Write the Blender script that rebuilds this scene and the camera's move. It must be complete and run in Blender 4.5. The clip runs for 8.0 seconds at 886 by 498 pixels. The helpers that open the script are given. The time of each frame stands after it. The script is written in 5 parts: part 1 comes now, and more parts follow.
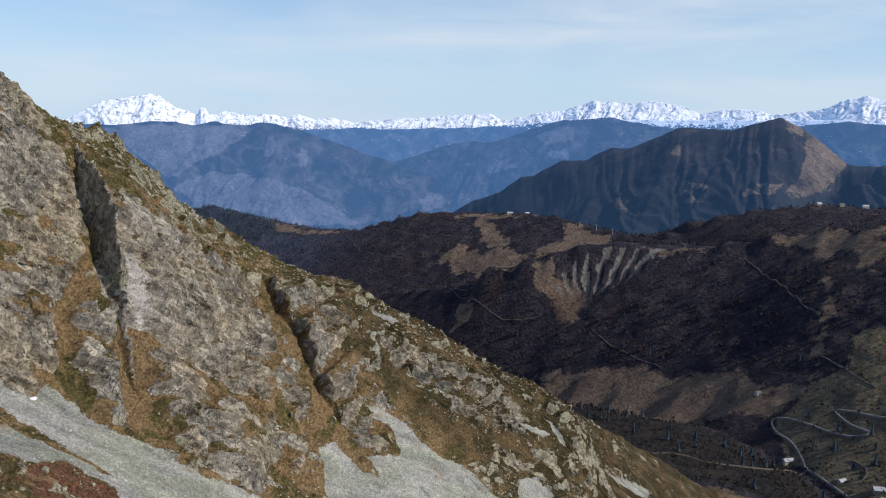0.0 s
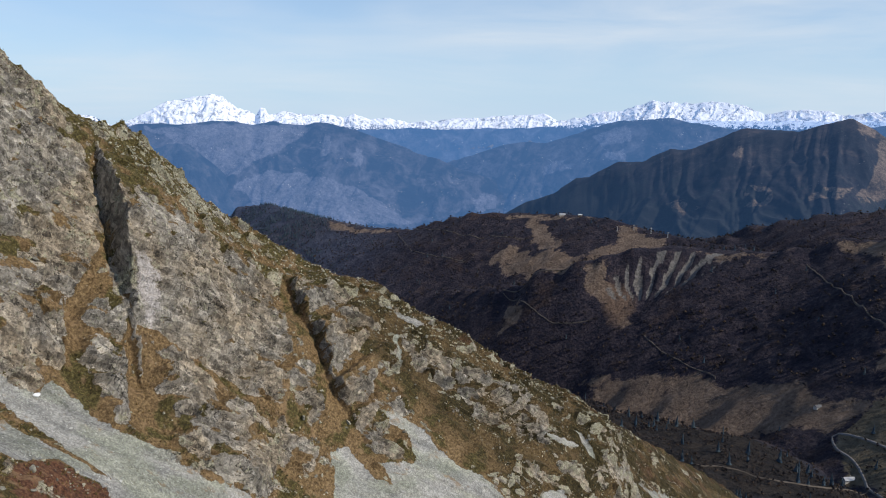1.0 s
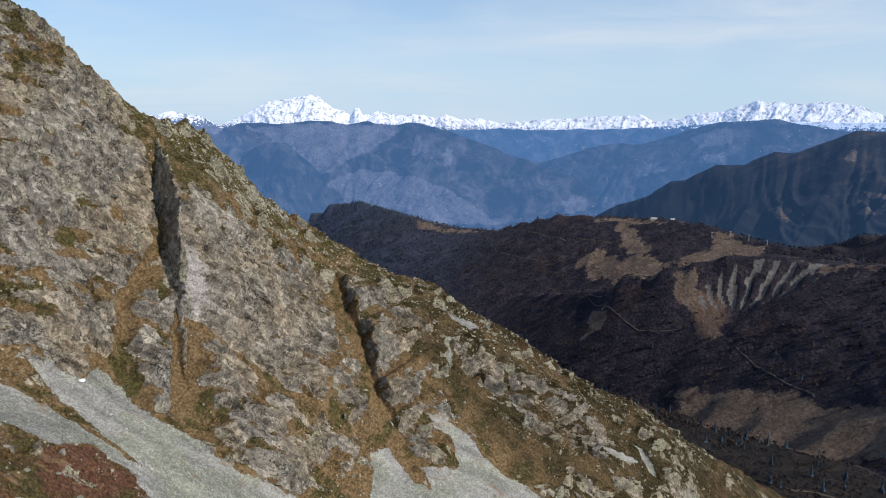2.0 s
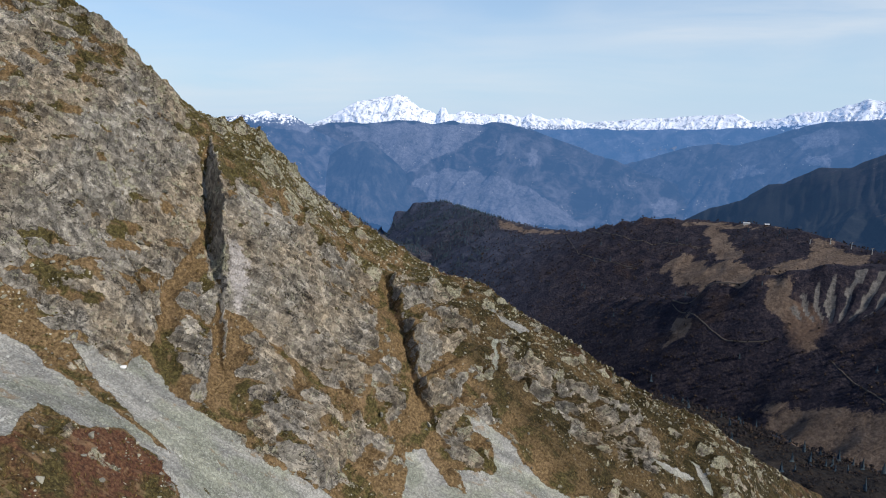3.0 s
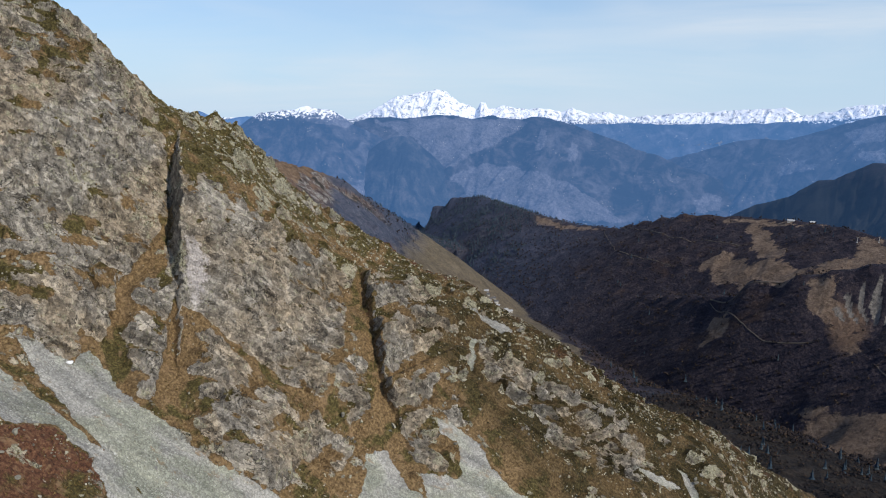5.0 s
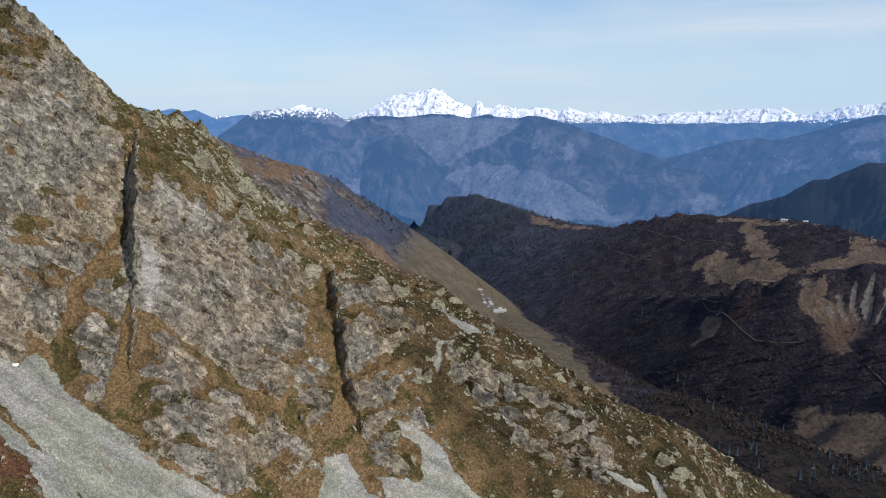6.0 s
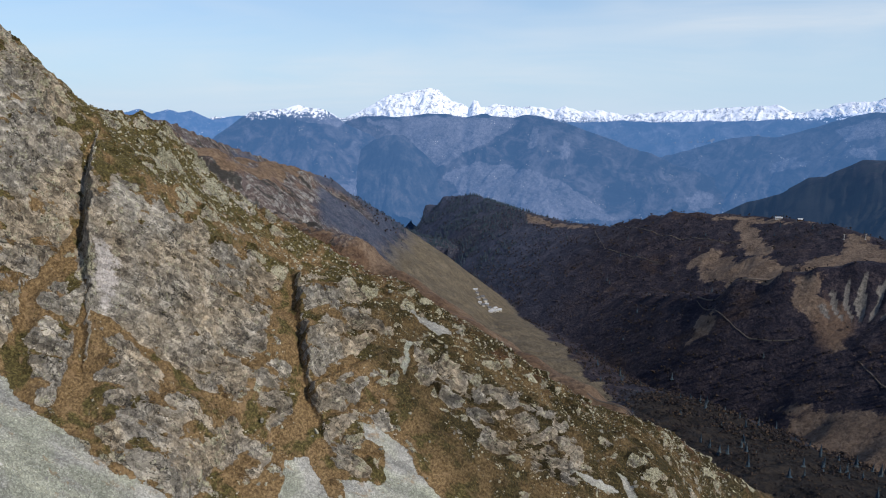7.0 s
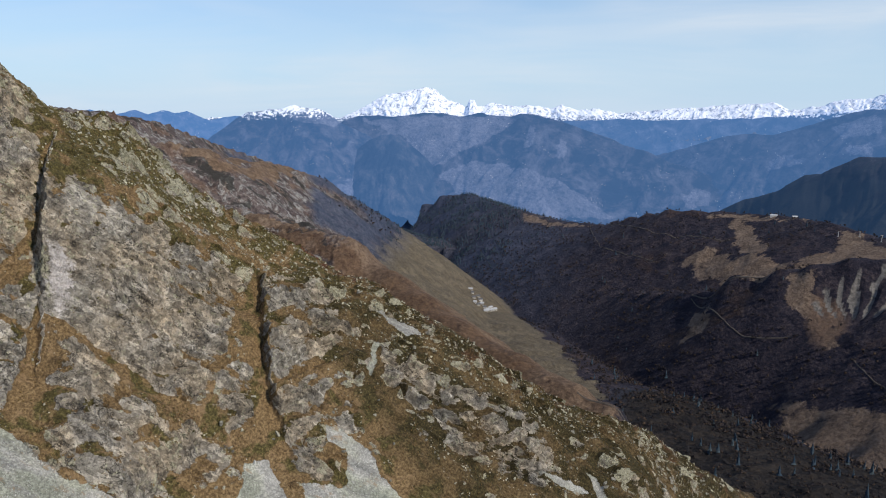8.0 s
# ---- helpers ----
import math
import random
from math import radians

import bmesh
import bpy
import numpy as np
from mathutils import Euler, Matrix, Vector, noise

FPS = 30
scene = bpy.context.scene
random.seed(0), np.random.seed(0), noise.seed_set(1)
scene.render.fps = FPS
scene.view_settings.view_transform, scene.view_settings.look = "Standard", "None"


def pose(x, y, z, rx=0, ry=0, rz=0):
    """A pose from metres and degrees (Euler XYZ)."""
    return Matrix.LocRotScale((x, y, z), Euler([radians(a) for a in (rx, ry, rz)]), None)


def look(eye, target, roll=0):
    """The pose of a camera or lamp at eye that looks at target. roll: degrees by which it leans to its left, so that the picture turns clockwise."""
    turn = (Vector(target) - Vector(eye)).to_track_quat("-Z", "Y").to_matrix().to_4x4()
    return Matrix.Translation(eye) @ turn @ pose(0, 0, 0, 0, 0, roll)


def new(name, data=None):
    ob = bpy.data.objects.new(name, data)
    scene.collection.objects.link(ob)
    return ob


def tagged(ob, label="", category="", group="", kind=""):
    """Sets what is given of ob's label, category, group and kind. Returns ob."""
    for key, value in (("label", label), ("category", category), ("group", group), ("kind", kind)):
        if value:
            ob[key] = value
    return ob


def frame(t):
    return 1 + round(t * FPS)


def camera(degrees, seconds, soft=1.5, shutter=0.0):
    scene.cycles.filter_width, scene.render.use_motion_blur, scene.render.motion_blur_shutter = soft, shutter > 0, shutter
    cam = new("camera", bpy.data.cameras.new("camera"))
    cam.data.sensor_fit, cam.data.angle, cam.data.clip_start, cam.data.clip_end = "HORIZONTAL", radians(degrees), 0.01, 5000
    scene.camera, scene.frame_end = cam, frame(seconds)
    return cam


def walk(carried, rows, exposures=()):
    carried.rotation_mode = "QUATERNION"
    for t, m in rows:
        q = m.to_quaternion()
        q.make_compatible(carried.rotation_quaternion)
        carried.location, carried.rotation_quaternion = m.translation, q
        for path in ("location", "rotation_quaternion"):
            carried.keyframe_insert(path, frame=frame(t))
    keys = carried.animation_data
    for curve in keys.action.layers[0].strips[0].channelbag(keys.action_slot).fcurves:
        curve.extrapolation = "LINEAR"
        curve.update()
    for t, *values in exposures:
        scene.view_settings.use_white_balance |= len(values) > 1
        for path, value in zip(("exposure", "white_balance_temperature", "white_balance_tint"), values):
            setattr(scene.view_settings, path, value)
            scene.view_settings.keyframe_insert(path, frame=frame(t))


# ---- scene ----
cam = camera(66.1, 8.0, 1.05)
# seconds, eye, target, roll
PATH = [
    (0, (-3.153, -0.617, -1.27), (-3.161, 1.347, -1.645), 0.6),
    (0.5, (2.316, 3.12, -1.462), (2.306, 5.085, -1.836), 0.6),
    (1, (8.283, 6.966, -1.68), (8.116, 8.923, -2.056), 0.7),
    (1.5, (14.517, 10.559, -1.832), (14.212, 12.5, -2.21), 0.8),
    (2.8, (30.87, 19.503, -2.249), (30.252, 21.366, -2.63), 0.9),
    (3, (33.225, 20.889, -2.26), (32.562, 22.737, -2.643), 0.9),
    (3.5, (38.668, 24.381, -2.243), (37.906, 26.189, -2.632), 0.9),
    (4, (43.909, 28.01, -2.228), (43.128, 29.808, -2.621), 0.9),
    (4.5, (48.819, 31.655, -2.196), (48.041, 33.455, -2.592), 0.9),
    (4.7, (50.741, 33.095, -2.188), (49.963, 34.894, -2.585), 0.8),
    (5.8, (61.12, 40.884, -2.082), (60.349, 42.685, -2.484), 0.6),
    (6, (63.022, 42.249, -2.076), (62.253, 44.051, -2.478), 0.8),
    (6.5, (67.868, 45.484, -2.077), (67.1, 47.286, -2.48), 0.7),
    (7, (72.852, 48.682, -2.083), (72.086, 50.485, -2.486), 0.5),
    (7.5, (77.764, 51.831, -2.115), (76.998, 53.634, -2.518), 0.4),
    (8, (82.771, 55.079, -2.173), (82.008, 56.883, -2.578), 0.2),
]
walk(cam, [(t, look(eye, target, roll)) for t, eye, target, roll in PATH])

# ---- world, sun, exposure ----
SUN_TO = Vector((0.785, -0.25, 0.58)).normalized()
world = bpy.data.worlds.new("sky")
scene.world = world
world.use_nodes = True
wt = world.node_tree
wt.nodes.clear()


def node(tree, kind, **values):
    """A node, with its properties and inputs by name; a tuple of (node, socket) links."""
    n = tree.nodes.new(kind)
    for key, value in values.items():
        key = key.replace("__", " ")
        if key in n.inputs:
            if isinstance(value, bpy.types.NodeSocket):
                tree.links.new(value, n.inputs[key])
            else:
                n.inputs[key].default_value = value
        elif key == "operation":
            n.operation = value
        elif key == "blend_type":
            n.blend_type = value
        elif key == "data_type":
            n.data_type = value
        elif key == "attribute_name":
            n.attribute_name = value
        elif key == "feature":
            n.feature = value
    return n


def ramp(tree, fac, *stops):
    n = tree.nodes.new("ShaderNodeValToRGB")
    tree.links.new(fac, n.inputs[0])
    while len(n.color_ramp.elements) < len(stops):
        n.color_ramp.elements.new(0.5)
    for e, (p, c) in zip(n.color_ramp.elements, stops):
        e.position, e.color = p, (*c, 1) if isinstance(c, tuple) else (c, c, c, 1)
    return n.outputs[0]


def mix(tree, fac, a, b, how="MIX"):
    n = tree.nodes.new("ShaderNodeMix")
    n.data_type, n.blend_type = "RGBA", how
    for sock, value in ((n.inputs[0], fac), (n.inputs[6], a), (n.inputs[7], b)):
        if isinstance(value, bpy.types.NodeSocket):
            tree.links.new(value, sock)
        elif isinstance(value, tuple):
            sock.default_value = (*value, 1)
        else:
            sock.default_value = value
    return n.outputs[2]


def calc(tree, how, a, b=0.0, c=0.0):
    n = tree.nodes.new("ShaderNodeMath")
    n.operation = how
    for sock, value in zip(n.inputs, (a, b, c)):
        if isinstance(value, bpy.types.NodeSocket):
            tree.links.new(value, sock)
        else:
            sock.default_value = value
    return n.outputs[0]


def coords(tree, scale=(1, 1, 1), turn=(0, 0, 0), kind="Object"):
    tc = tree.nodes.new("ShaderNodeTexCoord")
    mp = tree.nodes.new("ShaderNodeMapping")
    tree.links.new(tc.outputs[kind], mp.inputs[0])
    mp.inputs["Scale"].default_value = scale
    mp.inputs["Rotation"].default_value = [radians(a) for a in turn]
    return mp.outputs[0]


def noise_tex(tree, vec, scale, detail=4.0, rough=0.55, warp=0.0):
    n = node(tree, "ShaderNodeTexNoise", Scale=scale, Detail=detail, Roughness=rough, Distortion=warp)
    tree.links.new(vec, n.inputs["Vector"])
    return n.outputs[0]


def cell_tex(tree, vec, scale, feature="F1", out="Distance"):
    n = tree.nodes.new("ShaderNodeTexVoronoi")
    n.feature = feature
    n.inputs["Scale"].default_value = scale
    tree.links.new(vec, n.inputs["Vector"])
    return n.outputs[out]


def attr(tree, name):
    n = tree.nodes.new("ShaderNodeAttribute")
    n.attribute_name = name
    return n.outputs["Fac"]


sky = wt.nodes.new("ShaderNodeTexSky")
sky.sky_type, sky.sun_disc = "NISHITA", False
sky.sun_elevation = math.asin(SUN_TO.z)
sky.sun_rotation = math.atan2(SUN_TO.x, SUN_TO.y)
sky.altitude, sky.air_density, sky.dust_density, sky.ozone_density = 0, 1.0, 0.0, 3.0
# thin cirrus, drawn out along the horizon
way = coords(wt, (1.0, 1.0, 7.0), (0, 4, 0), "Generated")
cirrus = noise_tex(wt, way, 2.2, 7.0, 0.55, 0.5)
veil = noise_tex(wt, coords(wt, (1, 1, 3), (0, -6, 20), "Generated"), 1.3, 3.0, 0.5, 0.2)
cover = calc(wt, "MULTIPLY", ramp(wt, cirrus, (0.36, 0.0), (0.68, 1.0)), ramp(wt, veil, (0.42, 0.05), (0.64, 0.75)))
clear = mix(wt, 1.0, sky.outputs[0], (0.84, 1.0, 1.2), "MULTIPLY")
sep = wt.nodes.new("ShaderNodeSeparateXYZ")
wt.links.new(coords(wt, kind="Generated"), sep.inputs[0])
clear = mix(wt, ramp(wt, sep.outputs[2], (0.0, 0.92), (0.10, 0.62), (0.35, 0.0)), clear, (4.9, 6.5, 8.3))
sky_colour = mix(wt, cover, clear, (7.0, 7.6, 8.3))
back = wt.nodes.new("ShaderNodeBackground")
back.inputs[1].default_value = 0.105
wt.links.new(sky_colour, back.inputs[0])
wt.links.new(back.outputs[0], wt.nodes.new("ShaderNodeOutputWorld").inputs[0])

sun = new("sun", bpy.data.lights.new("sun", "SUN"))
sun.data.energy, sun.data.angle, sun.data.color = 3.95, radians(0.53), (1.0, 0.93, 0.82)
sun.matrix_world = look(SUN_TO * 300, (0, 0, 0))
# ---- noise and plan helpers ----
def hash_grad(ix, iy, seed):
    h = (ix.astype(np.int64) * 374761393 + iy.astype(np.int64) * 668265263 + seed * 974634777) & 0x7FFFFFFF
    h = ((h ^ (h >> 13)) * 1274126177) & 0x7FFFFFFF
    h = h ^ (h >> 16)
    return (h & 0xFFFF) / 65536.0


def perlin(x, y, seed=0):
    """Smooth gradient noise, about -0.7 to 0.7."""
    x0, y0 = np.floor(x), np.floor(y)
    fx, fy = x - x0, y - y0
    sx, sy = fx * fx * fx * (fx * (fx * 6 - 15) + 10), fy * fy * fy * (fy * (fy * 6 - 15) + 10)
    out = 0
    for dx in (0, 1):
        for dy in (0, 1):
            a = hash_grad(x0 + dx, y0 + dy, seed) * 2 * math.pi
            g = np.cos(a) * (fx - dx) + np.sin(a) * (fy - dy)
            out = out + g * (sx if dx else 1 - sx) * (sy if dy else 1 - sy)
    return out


def fbm(x, y, octaves=5, seed=0, gain=0.5, ridged=False):
    out, amp, total = 0, 1.0, 0.0
    for o in range(octaves):
        n = perlin(x * 2.03 ** o + 17.1 * o, y * 2.03 ** o - 9.7 * o, seed + o)
        if ridged:
            n = 0.5 - np.abs(n) * 2
        out, total, amp = out + n * amp, total + amp, amp * gain
    return out / total


def facets(x, y, seed=0):
    """Cells round scattered points: distances to the nearest two, the cell's random number, and the height of its tilted plane."""
    x0, y0 = np.floor(x), np.floor(y)
    d1, d2, who, tilt = np.full(x.shape, 9.0), np.full(x.shape, 9.0), np.zeros(x.shape), np.zeros(x.shape)
    for dx in (-1, 0, 1):
        for dy in (-1, 0, 1):
            cx, cy = x0 + dx, y0 + dy
            ox, oy = x - cx - hash_grad(cx, cy, seed), y - cy - hash_grad(cx, cy, seed + 91)
            d = np.hypot(ox, oy)
            near = d < d1
            d2 = np.where(near, d1, np.minimum(d2, d))
            a = hash_grad(cx, cy, seed + 47)
            turn = 6.283 * hash_grad(cx, cy, seed + 23)
            who = np.where(near, a, who)
            tilt = np.where(near, np.cos(turn) * ox + np.sin(turn) * oy, tilt)
            d1 = np.where(near, d, d1)
    return d1, d2, who, tilt


def smooth(x, lo, hi):
    t = np.clip((x - lo) / (hi - lo), 0, 1)
    return t * t * (3 - 2 * t)


def table(x, *pairs):
    """A smooth-cornered curve through (x, value) pairs, in rising x."""
    return np.interp(x, [p[0] for p in pairs], [p[1] for p in pairs])


def inside(x, y, outline, soft):
    """1 inside a closed outline, 0 outside, with a soft rim."""
    dist, odd = np.full(x.shape, 1e9), np.zeros(x.shape, bool)
    for (ax, ay), (bx, by) in zip(outline, outline[1:] + outline[:1]):
        ex, ey = bx - ax, by - ay
        t = np.clip(((x - ax) * ex + (y - ay) * ey) / (ex * ex + ey * ey), 0, 1)
        dist = np.minimum(dist, np.hypot(x - ax - t * ex, y - ay - t * ey))
        if by != ay:
            odd ^= ((ay > y) != (by > y)) & (x < ex * (y - ay) / (by - ay) + ax)
    return smooth(np.where(odd, dist, -dist), -soft, soft)


def along(x, y, line):
    """Distance to a line of (x, y, z) points, the line's height there, and the side (1: right of its direction)."""
    best, height, side = np.full(x.shape, 1e9), np.zeros(x.shape), np.zeros(x.shape)
    for (ax, ay, az), (bx, by, bz) in zip(line, line[1:]):
        ex, ey = bx - ax, by - ay
        t = np.clip(((x - ax) * ex + (y - ay) * ey) / (ex * ex + ey * ey), 0, 1)
        d = np.hypot(x - ax - t * ex, y - ay - t * ey)
        near = d < best
        best = np.where(near, d, best)
        height = np.where(near, az + t * (bz - az), height)
        side = np.where(near, np.sign((x - ax) * ey - (y - ay) * ex), side)
    return best, height, side


def blended(x, y, line, step=70.0, power=4):
    """Distance to a line of (x, y, z) points, and a height blended smoothly from its points."""
    pts = []
    for a, b in zip(line, line[1:]):
        n = max(1, int(math.hypot(b[0] - a[0], b[1] - a[1]) / step))
        pts += [[a[k] + (b[k] - a[k]) * i / n for k in range(3)] for i in range(n)]
    pts.append(line[-1])
    total, height, best = 0, 0, np.full(x.shape, 1e18)
    for px, py, pz in pts:
        d = (x - px) ** 2 + (y - py) ** 2 + 400
        weight = d ** (-power / 2)
        total, height, best = total + weight, height + weight * pz, np.minimum(best, d)
    return along(x, y, line)[0], height / total


# ---- the mountain spur: a slope of 43 degrees, u along its contour, v up the fall line, w off the slope ----
ORIGIN = Vector((-62.55, 227.68, -67.5))
AXIS_U, AXIS_V, AXIS_W = (0.23014, 0.97316, 0.0), (-0.70919, 0.16772, 0.68478), (0.66639, -0.1576, 0.72875)

WALL = [(-118, 62), (-102, 51), (-100, 42), (-97, 38), (-96, 30), (-90, 24), (-89, 20), (-85, 14), (-79, 19), (-73, 19), (-67, 27), (-64, 32),
        (-60, 36), (-53, 38), (-47, 45), (-42, 56), (-33, 71), (-28, 83), (-34, 120), (-45, 150), (-60, 200), (-300, 260), (-300, 90), (-160, 75)]
RIB = [(-60, 31), (-54, 32), (-51, 25), (-55, 18), (-60, 10), (-70, -2), (-74, -1), (-72, 8), (-70, 16), (-66, 22), (-64, 27)]
BLOCK_PALE = [(-34, 68), (-41, 54), (-46, 38), (-50, 26), (-52, 15), (-47, 10), (-44, 5), (-37, -5), (-30, -17), (-24, -22), (-17, -16), (-3, -2),
              (11, 14), (3, 27), (-15, 39), (-24, 48), (-26, 64)]
BLOCK_LOW = [(-53, 15), (-48, 8), (-42, -3), (-36, -15), (-28, -26), (-32, -34), (-40, -34), (-50, -38), (-55, -35), (-61, -26), (-64, -17), (-62, -8), (-56, 3)]
BLOCK_MID = [(-14, -14), (-5, -19), (-13, -36), (-19, -34), (-19, -25)]
BLOCK_STUD = [(-30, -29), (-24, -34), (-24, -42), (-32, -44), (-38, -37)]
BLOCK_GULLY = [(20, 11), (30, 12), (36, 4), (41, -10), (37, -20), (28, -23), (18, -30), (12, -39), (3, -45), (-1, -46), (-4, -39), (-3, -32), (0, -20), (10, -2)]
BLOCK_FOOT = [(-5, -40), (-1, -47), (-2, -55), (-3, -61), (-8, -60), (-7, -52)]
BLOCK_LEAN = [(13, -42), (19, -42), (20, -47), (15, -52), (11, -50)]
BLOCK_CRACK = [(45, -29), (46, -41), (55, -46), (49, -56), (39, -59), (36, -50), (36, -41)]
BLOCK_FAR = [(48, -55), (58, -59), (75, -68), (82, -87), (74, -98), (61, -103), (53, -94), (47, -83), (40, -77), (42, -66)]
BLOCK_SCREE = [(-114, 6), (-111, 5), (-114, -2), (-108, -2), (-109, -4), (-118, -6), (-124, -2), (-120, 0)]
BLOCKS = (WALL, RIB, BLOCK_PALE, BLOCK_LOW, BLOCK_MID, BLOCK_STUD, BLOCK_GULLY, BLOCK_FOOT, BLOCK_LEAN, BLOCK_CRACK, BLOCK_FAR, BLOCK_SCREE)
SCREE_UPPER = [(-150, 52), (-110, 37), (-106, 30), (-102, 24), (-103, 19), (-100, 13), (-97, 4), (-92, -11), (-90, -16), (-87, -30), (-80, -62), (-100, -90),
               (-96, -40), (-95, -16), (-98, -6), (-108, -3), (-112, 4), (-114, 6), (-123, -2), (-150, -8)]
SCREE_MAIN = [(-94, 23), (-90, 20), (-84, 13), (-79, 16), (-77, 11), (-77, 2), (-72, -10), (-69, -19), (-65, -27), (-58, -35), (-49, -45), (-44, -75),
              (-70, -110), (-92, -50), (-87, -30), (-90, -16), (-91, -11), (-92, -5), (-94, 8), (-94, 16)]
SCREE_GULLY = [(-20, -44), (-14, -46), (-14, -54), (-15, -60), (-10, -75), (-8, -100), (-30, -120), (-47, -75), (-30, -54), (-24, -50)]
SCREE_PALE = [(7, -46), (11, -50), (13, -57), (14, -64), (12, -70), (14, -79), (19, -88), (22, -125), (0, -125), (-9, -90), (-13, -66), (-10, -58), (-6, -61),
              (-2, -66), (2, -65), (8, -56), (4, -52)]
SCREE_SMALL = [[(43, -27), (44, -29), (33, -39), (33, -36)], [(53, -16), (59, -22), (64, -30), (63, -33), (56, -31), (55, -25)],
               [(83, -109), (85, -116), (81, -126), (79, -122)], [(66, -99), (73, -106), (78, -116), (74, -114)],
               [(39, -110), (50, -118), (52, -129), (35, -122), (29, -114)], [(133, -162), (165, -186), (190, -212), (168, -205), (144, -180)]]
SCREE = [SCREE_UPPER, SCREE_MAIN, SCREE_GULLY, SCREE_PALE] + SCREE_SMALL
GULLY_LEFT = [(-51, 27), (-52, 20), (-56, 7), (-63, -8), (-66, -14), (-65, -23), (-61, -29), (-55, -38), (-51, -44), (-60, -36), (-67, -20), (-72, -10),
              (-71, -3), (-63, 6), (-58, 14)]
GULLY_HEAD = [(-49, 39), (-59, 34), (-63, 28), (-66, 21), (-70, 16), (-72, 8), (-74, -1), (-77, 2), (-77, 11), (-79, 16), (-74, 18), (-67, 26), (-64, 33),
              (-59, 36), (-53, 39), (-45, 47), (-42, 55), (-46, 40)]
GULLY_RIGHT = [(22, 19), (17, 10), (7, -6), (0, -19), (-4, -31), (-6, -40), (-7, -50), (-13, -49), (-16, -44), (-22, -41), (-19, -34), (-13, -36), (-6, -22),
               (-5, -11), (-3, -2), (13, 12)]
RAMP_TURF = [(-51, 15), (-47, 10), (-44, 5), (-37, -5), (-30, -17), (-24, -24), (-22, -33), (-28, -27), (-37, -16), (-43, -4), (-48, 6)]
FURROW = [(33, -34), (34, -42), (34, -51), (32, -65), (31, -80), (30, -93), (20, -87), (18, -67), (16, -56), (22, -45)]
CHANNELS = [GULLY_LEFT, GULLY_HEAD, GULLY_RIGHT, RAMP_TURF, FURROW]
# turf ledges on the wall and on the lower block
LEDGES = [[(-78, 52), (-69, 52), (-63, 48), (-65, 43), (-76, 45)], [(-94, 49), (-86, 45), (-77, 39), (-80, 36), (-89, 41), (-95, 45)],
          [(-104, 58), (-96, 56), (-90, 51), (-92, 48), (-100, 52), (-105, 52)], [(-54, 60), (-46, 57), (-44, 51), (-48, 40), (-53, 46), (-57, 52)],
          [(-70, 68), (-63, 67), (-60, 59), (-64, 56), (-70, 60)], [(-73, 106), (-66, 109), (-59, 112), (-60, 108), (-69, 103), (-76, 98)],
          [(-34, -15), (-30, -25), (-36, -32), (-48, -31), (-45, -24)]]
LEDGES_GREEN = [[(-83, 102), (-80, 100), (-79, 90), (-70, 85), (-63, 77), (-72, 81), (-81, 92)], [(-97, 80), (-91, 76), (-86, 72), (-92, 71), (-99, 74)],
                [(-26, 85), (-15, 85), (-2, 79), (1, 64), (-15, 56), (-24, 62), (-25, 74)]]
RED = [(-170, -6), (-128, -4), (-123, -2), (-118, -7), (-109, -4), (-98, -6), (-95, -16), (-88, -32), (-92, -60), (-140, -120), (-230, -90)]
CREST = ((-600, 557), (-260, 304), (-200, 246), (-150, 194), (-118, 171), (-85, 112), (-60, 91), (-35, 81), (-15, 70), (8, 51), (30, 42),
         (48, 25), (72, -1), (84, -5), (88, -32), (104, -43), (136, -56), (200, -80), (320, -132))


def slope_steps(u, v):
    """The two shaded steps where buttresses stand out of the slope beside the gullies."""
    d1 = u - table(v, (-12, -64), (2, -60), (14, -55), (28, -50.8), (41, -46.6), (54, -41), (65, -35.8), (74, -31), (82, -28))
    a1 = table(v, (-2, 0), (6, 1.5), (18, 2.5), (27, 5), (34, 10), (42, 12.5), (56, 11.5), (64, 8), (72, 3), (78, 0))
    d2 = u - table(v, (-60, -9), (-38, -4.5), (-31, -3.5), (-18, 0), (-5, 7), (8, 16), (13, 18), (24, 21))
    a2 = (0.45 + 0.75 * smooth(np.sin(v / 2.9) + np.sin(v / 1.7 + 1), -0.9, 0.7)) * table(v, (-56, 0), (-44, 2.5), (-38, 4.5), (-31, 5.5), (-18, 6.3), (-5, 5.5), (6, 4.5), (12, 3.5), (18, 0))
    s1 = a1 * smooth(d1, -0.7, 0.7) * np.exp(-np.maximum(d1, 0) / 40)
    s2 = a2 * smooth(d2, -0.7, 0.7) * np.exp(-np.maximum(d2, 0) / 30)
    return s1, s2, d1, d2


def crest_drop(u, v):
    d = np.maximum(u - table(v, *CREST), 0)
    return -0.95 * (np.sqrt(d * d + 64) - 8)

